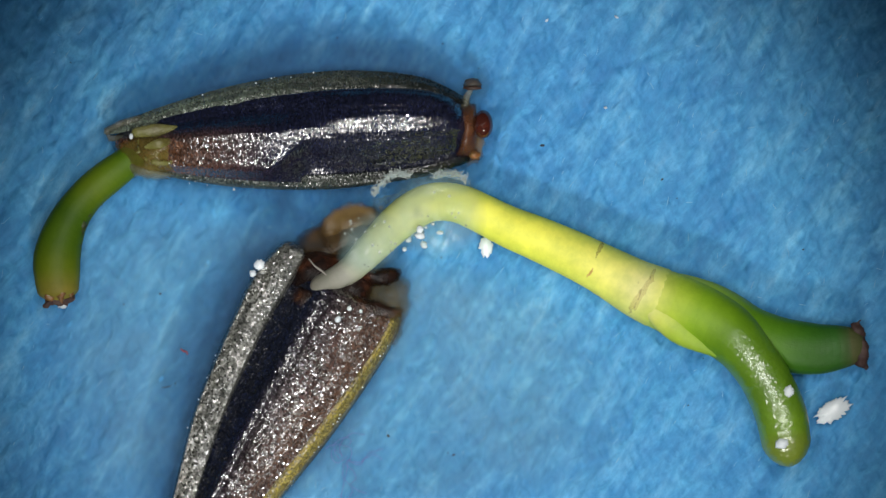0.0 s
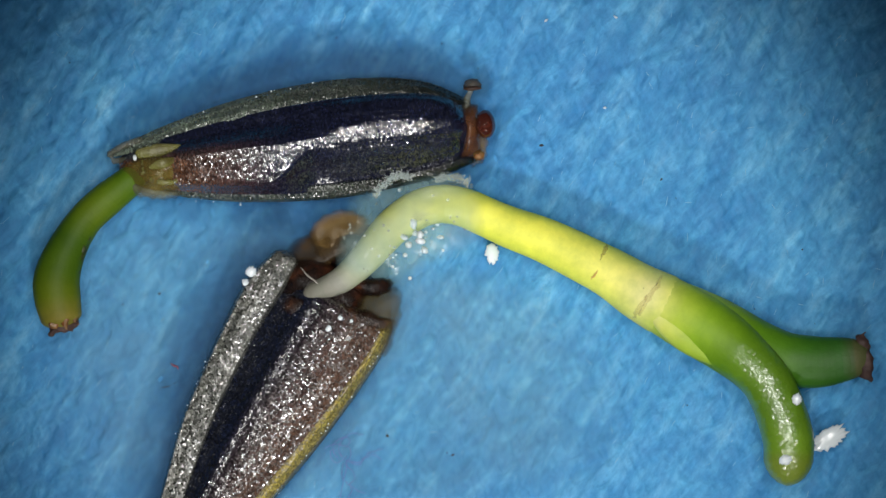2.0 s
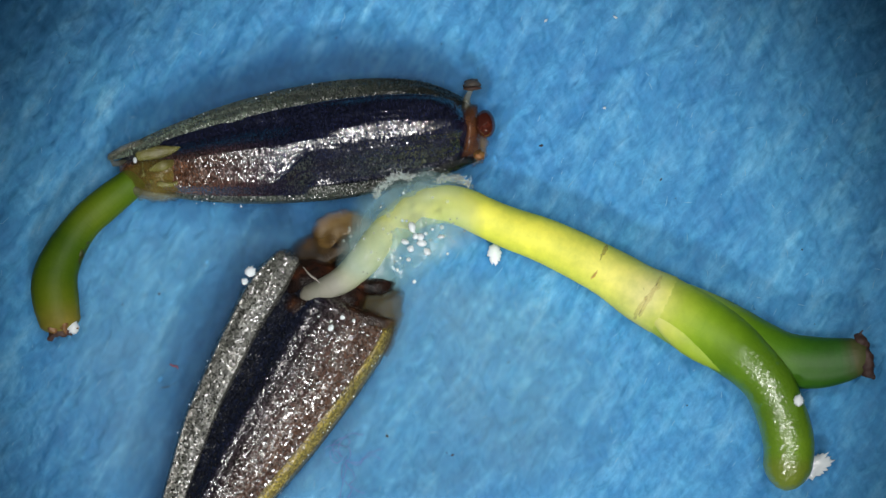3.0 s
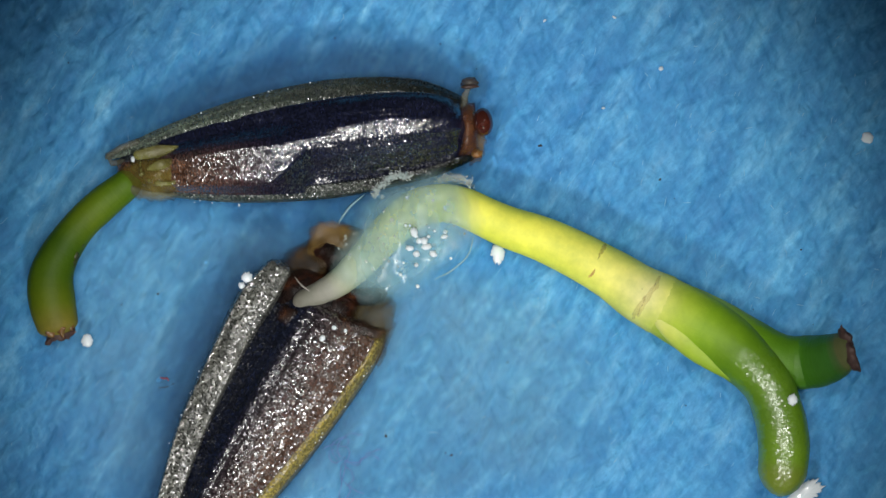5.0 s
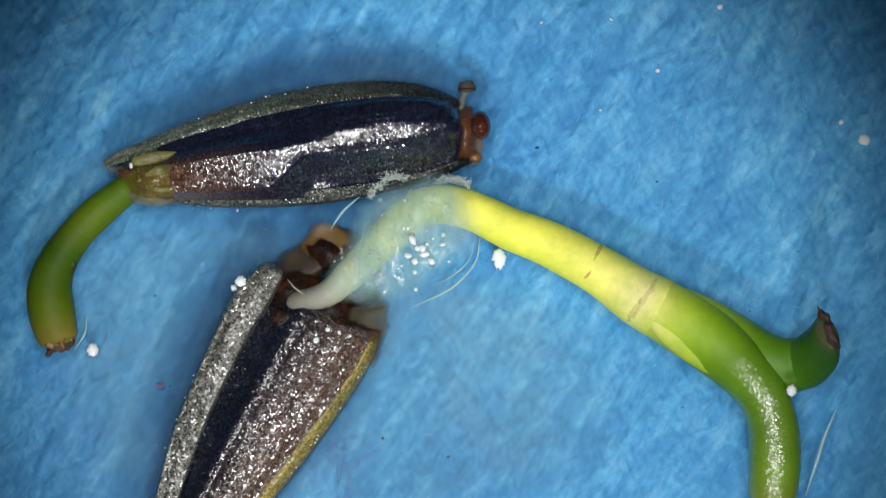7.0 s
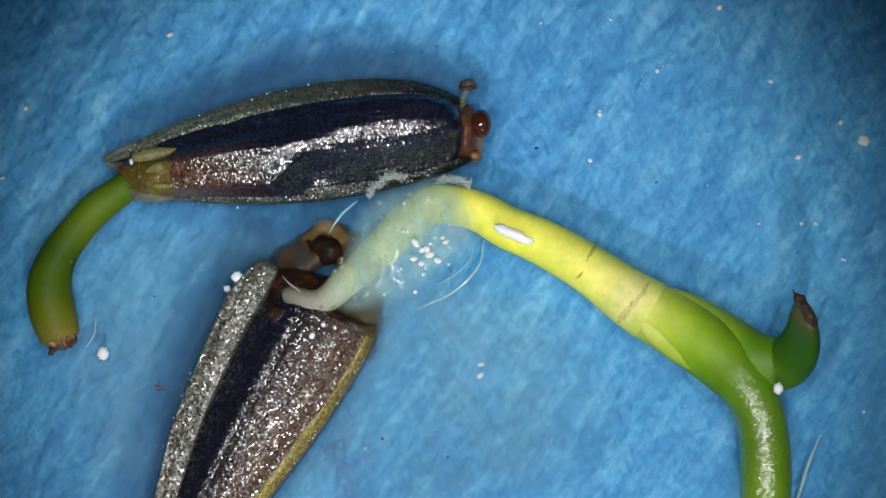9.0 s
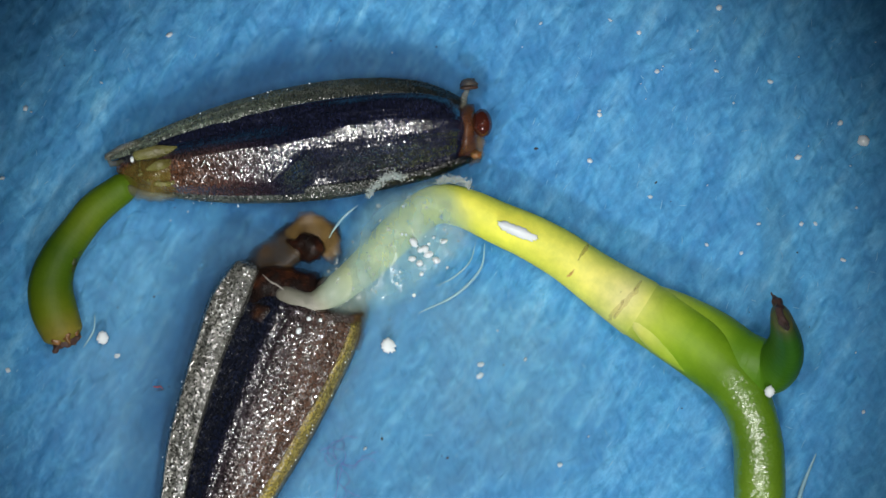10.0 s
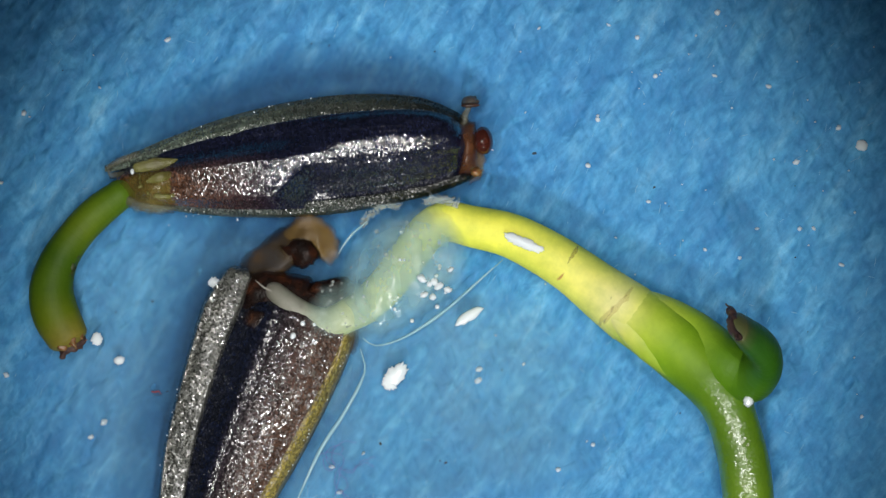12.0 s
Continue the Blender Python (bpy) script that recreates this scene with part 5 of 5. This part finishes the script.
    for x, y, r, t in ((0.390, -0.995, 0.034, 7.9), (0.380, -1.095, 0.036, 8.6), (0.785, -0.950, 0.018, 9.4), (1.400, -1.665, 0.022, 10.8), (1.090, -1.885, 0.024, 9.0), (-0.635, -1.740, 0.022, 8.8)):
        speck(x, y, r, t)
    for x, y, r, t in ((-0.915, -1.860, 0.030, 11.0), (-0.845, -2.085, 0.032, 11.2), (-3.050, -1.595, 0.030, 10.3), (-2.935, -1.465, 0.034, 10.2), (3.780, -1.415, 0.020, 8.5), (3.575, 1.145, 0.026, 6.0)):
        speck(x, y, r, t)
    for x, y, r, t in ((0.920, 2.025, 0.020, -1), (1.535, 2.055, 0.020, -1), (1.440, 1.250, 0.018, -1), (2.475, 1.605, 0.024, 9.0), (2.500, 2.165, 0.028, 6.2), (-3.800, -1.045, 0.028, 9.8)):
        speck(x, y, r, t)
    for k in range(46):
        x, y = (rng.uniform(1.3, 3.9), rng.uniform(-0.3, 2.1)) if k % 2 else (rng.uniform(-3.9, 3.9), rng.uniform(-2.2, 2.2))
        speck(x, y, rng.uniform(0.006, 0.013), rng.uniform(8, 11.5))


def speck(x, y, r, t):
    random.seed(int(1000 * abs(x) + 77 * abs(y) * 100))
    me = glint_mesh("speck_glint", r, r * random.uniform(0.55, 1.0), random.uniform(-40, 60), 4, int(abs(x * 900)))
    ob = tagged(new("speck_glint", me), "tiny speck of water, its glint painted white", "water drop", "specks of water")
    up = float(cloth_height(np.array([x]), np.array([y]))[0]) + 0.004
    if t < 0:
        ob.location = (x * MM, y * MM, up * MM)
    else:
        DROP_ROWS.append((ob, [(0, x, y, -0.25, 0), (t - 0.4, x, y, -0.20, 0), (t + 0.4, x, y, up, 0), (12, x, y, up + 0.002, 0)]))


build_drops()


def rim(points, radius, rows, seed=0):
    c = spline(points, 22)
    mid = c.mean(axis=0)
    rad = radius * np.sin(np.linspace(0.25, math.pi - 0.25, 23))
    me = tube_mesh("water_streak", [(x - mid[0], y - mid[1], 0) for x, y in c[:, :2]], rad, RIM, 8, rough=0.08, seed=seed)
    ob = tagged(new("water_streak", me), "thin curved rim of the water film, its highlight painted pale", "water rim", "rims of water")
    DROP_ROWS.append((ob, [(t, mid[0] + dx, mid[1] + dy, z, a) for t, dx, dy, z, a in rows]))


def build_rims():
    rim([(0.412, 0.105, 0), (0.372, -0.120, 0), (0.158, -0.345, 0), (-0.177, -0.510, 0)], 0.013,
        [(0, -0.2, 0.15, -0.3, 0), (4.8, -0.15, 0.1, -0.1, 0), (6.5, -0.06, 0.03, 0.0, 0), (9, 0, 0, 0.04, 0), (10.5, 0.02, -0.06, 0.05, 0), (11, 0.03, -0.12, 0.03, 0), (11.6, 0.06, -0.28, -0.15, -4), (12, 0.08, -0.36, -0.25, -6)], 1)
    rim([(0.333, 0.090, 0), (0.282, -0.080, 0), (0.133, -0.220, 0), (-0.018, -0.295, 0)], 0.008,
        [(0, -0.2, 0.15, -0.3, 0), (4.2, -0.1, 0.1, -0.1, 0), (5.5, -0.02, 0, 0.03, 0), (9, 0, 0, 0.04, 0), (10.5, 0.02, -0.02, 0.05, 0), (11, 0.04, -0.06, 0.04, 0), (11.7, 0.10, -0.20, -0.12, -8), (12, 0.12, -0.26, -0.2, -10)], 2)
    rim([(-0.660, -0.815, 0), (-0.625, -1.025, 0), (-0.800, -1.375, 0), (-1.025, -1.725, 0), (-1.250, -2.225, 0)], 0.018,
        [(0, -0.7, 0.2, -0.1, 4), (9, -0.45, 0.1, 0.0, 4), (10.5, -0.20, 0.05, 0.03, 4), (12, 0, 0, 0.06, 0)], 3)
    rim([(-0.640, -0.715, 0), (-0.525, -0.785, 0), (-0.300, -0.725, 0), (-0.050, -0.575, 0), (0.150, -0.425, 0), (0.400, -0.200, 0), (0.600, -0.025, 0)], 0.014,
        [(0, -0.05, 0.4, -0.3, 10), (10, -0.05, 0.3, -0.2, 8), (10.8, -0.03, 0.16, 0.0, 4), (11.5, -0.02, 0.05, 0.05, 1), (12, 0, 0, 0.06, 0)], 4)
    rim([(-0.850, 0.025, 0), (-0.800, 0.110, 0), (-0.720, 0.210, 0), (-0.600, 0.310, 0)], 0.012,
        [(0, 0.1, 0.1, -0.3, 0), (4.5, -0.06, 0.18, -0.05, 0), (6, -0.08, 0.17, 0.25, 0), (9, -0.10, 0.14, 0.28, 0), (11, -0.08, 0.05, 0.30, 0), (12, 0, 0, 0.32, 0)], 7)
    rim([(3.542, -1.400, 0), (3.438, -1.650, 0), (3.368, -1.875, 0), (3.277, -2.150, 0)], 0.020,
        [(0, 0, 0, -0.3, 0), (5.2, 0, 0, -0.2, 0), (6.2, 0, 0, 0.03, 0), (7.2, -0.03, 0, 0.04, 0), (9, -0.15, -0.22, 0.02, 0), (12, -0.2, -0.7, -0.2, 0)], 5)
    rim([(-3.007, -0.630, 0), (-3.018, -0.770, 0), (-3.107, -0.920, 0)], 0.010,
        [(0, -0.1, 0, -0.3, 0), (6, -0.1, 0, -0.2, 0), (7, -0.1, 0.05, 0.05, 0), (9.5, 0, 0.05, 0.06, 0), (10.5, -0.05, 0.1, 0.0, 0), (12, -0.1, 0.1, -0.25, 0)], 6)


build_rims()


def build_litter():
    rng = np.random.default_rng(4)
    spots = [(0.880, 0.920, 0.018), (1.940, 0.615, 0.012), (-0.485, -1.655, 0.014), (0.095, -1.825, 0.012), (-2.505, -0.395, 0.012), (-0.420, -0.595, 0.008)]
    spots += [(rng.uniform(-3.6, 3.6), rng.uniform(-2.1, 2.0), rng.uniform(0.004, 0.009)) for _ in range(26)]
    for k, (x, y, r) in enumerate(spots):
        me = lump_mesh("grit", (0, 0, 0), (r * 0.8, r * 1.2, r * 0.5), GRIT, 0.4, 2, seed=k, turn=rng.uniform(0, 180))
        tagged(new("grit", me), "tiny dark grain on the blue cloth", "grit", "dark grains").location = (x * MM, y * MM, float(cloth_height(np.array([x]), np.array([y]))[0]) * MM)
    tangle = thing("fibre_tangle", "loose tangle of fine violet fibres on the cloth", "fibre")
    for k in range(9):
        a = rng.uniform(0, 6.28)
        x, y = -0.885, -1.870
        pts = []
        for i in range(12):
            a += rng.normal(0.12, 0.45) * (1 if k % 2 else -1)
            x, y = x + 0.034 * math.cos(a), y + 0.034 * math.sin(a)
            pts.append((x, y, 0.02))
        part("strand", tube_mesh("strand", pts, 0.0032, VIOLET, 5), tangle)
    bit = tagged(new("red_fleck", tube_mesh("red_fleck", [(-0.03, 0.02, 0), (0, 0, 0.005), (0.025, -0.005, 0), (0.03, -0.03, 0)], [0.005, 0.009, 0.007, 0.004], REDFIBRE, 6)), "small red fleck of fibre on the cloth", "fibre")
    DROP_ROWS.append((bit, [(0, -2.290, -0.905, 0.02, 0), (1.5, -2.364, -1.035, 0.02, 0), (3, -2.370, -1.034, 0.02, 10), (5, -2.445, -1.143, 0.02, 20), (12, -2.470, -1.195, 0.02, 30)]))
    tagged(new("dark_fleck", tube_mesh("dark_fleck", [(-2.490, -1.225, 0.01), (-2.435, -1.220, 0.015), (-2.405, -1.210, 0.01)], [0.003, 0.005, 0.003], GRIT, 5)), "thin dark red fibre scrap on the cloth", "fibre")


build_litter()


def motions():
    walk(seed_a, [(row[0], pose_a(row[0])) for row in A_ROWS])
    walk(seed_b, [(t, pose(x * MM, y * MM, 0, 0, 0, a)) for t, x, y, a in B_ROWS])
    for chain, space in ((left_shoot, pose_a), (stem, None), (lower_lobe, None), (fold, None), (upper_lobe, None)):
        for i, piece in enumerate(chain.pieces):
            walk(piece, chain.rows(i, space))
    for ob, rows in NECK_ROWS + FILM_ROWS + JELLY_ROWS + DROP_ROWS:
        walk(ob, [(t, pose(x * MM, y * MM, z * MM, 0, 0, a)) for t, x, y, z, a in rows])


motions()
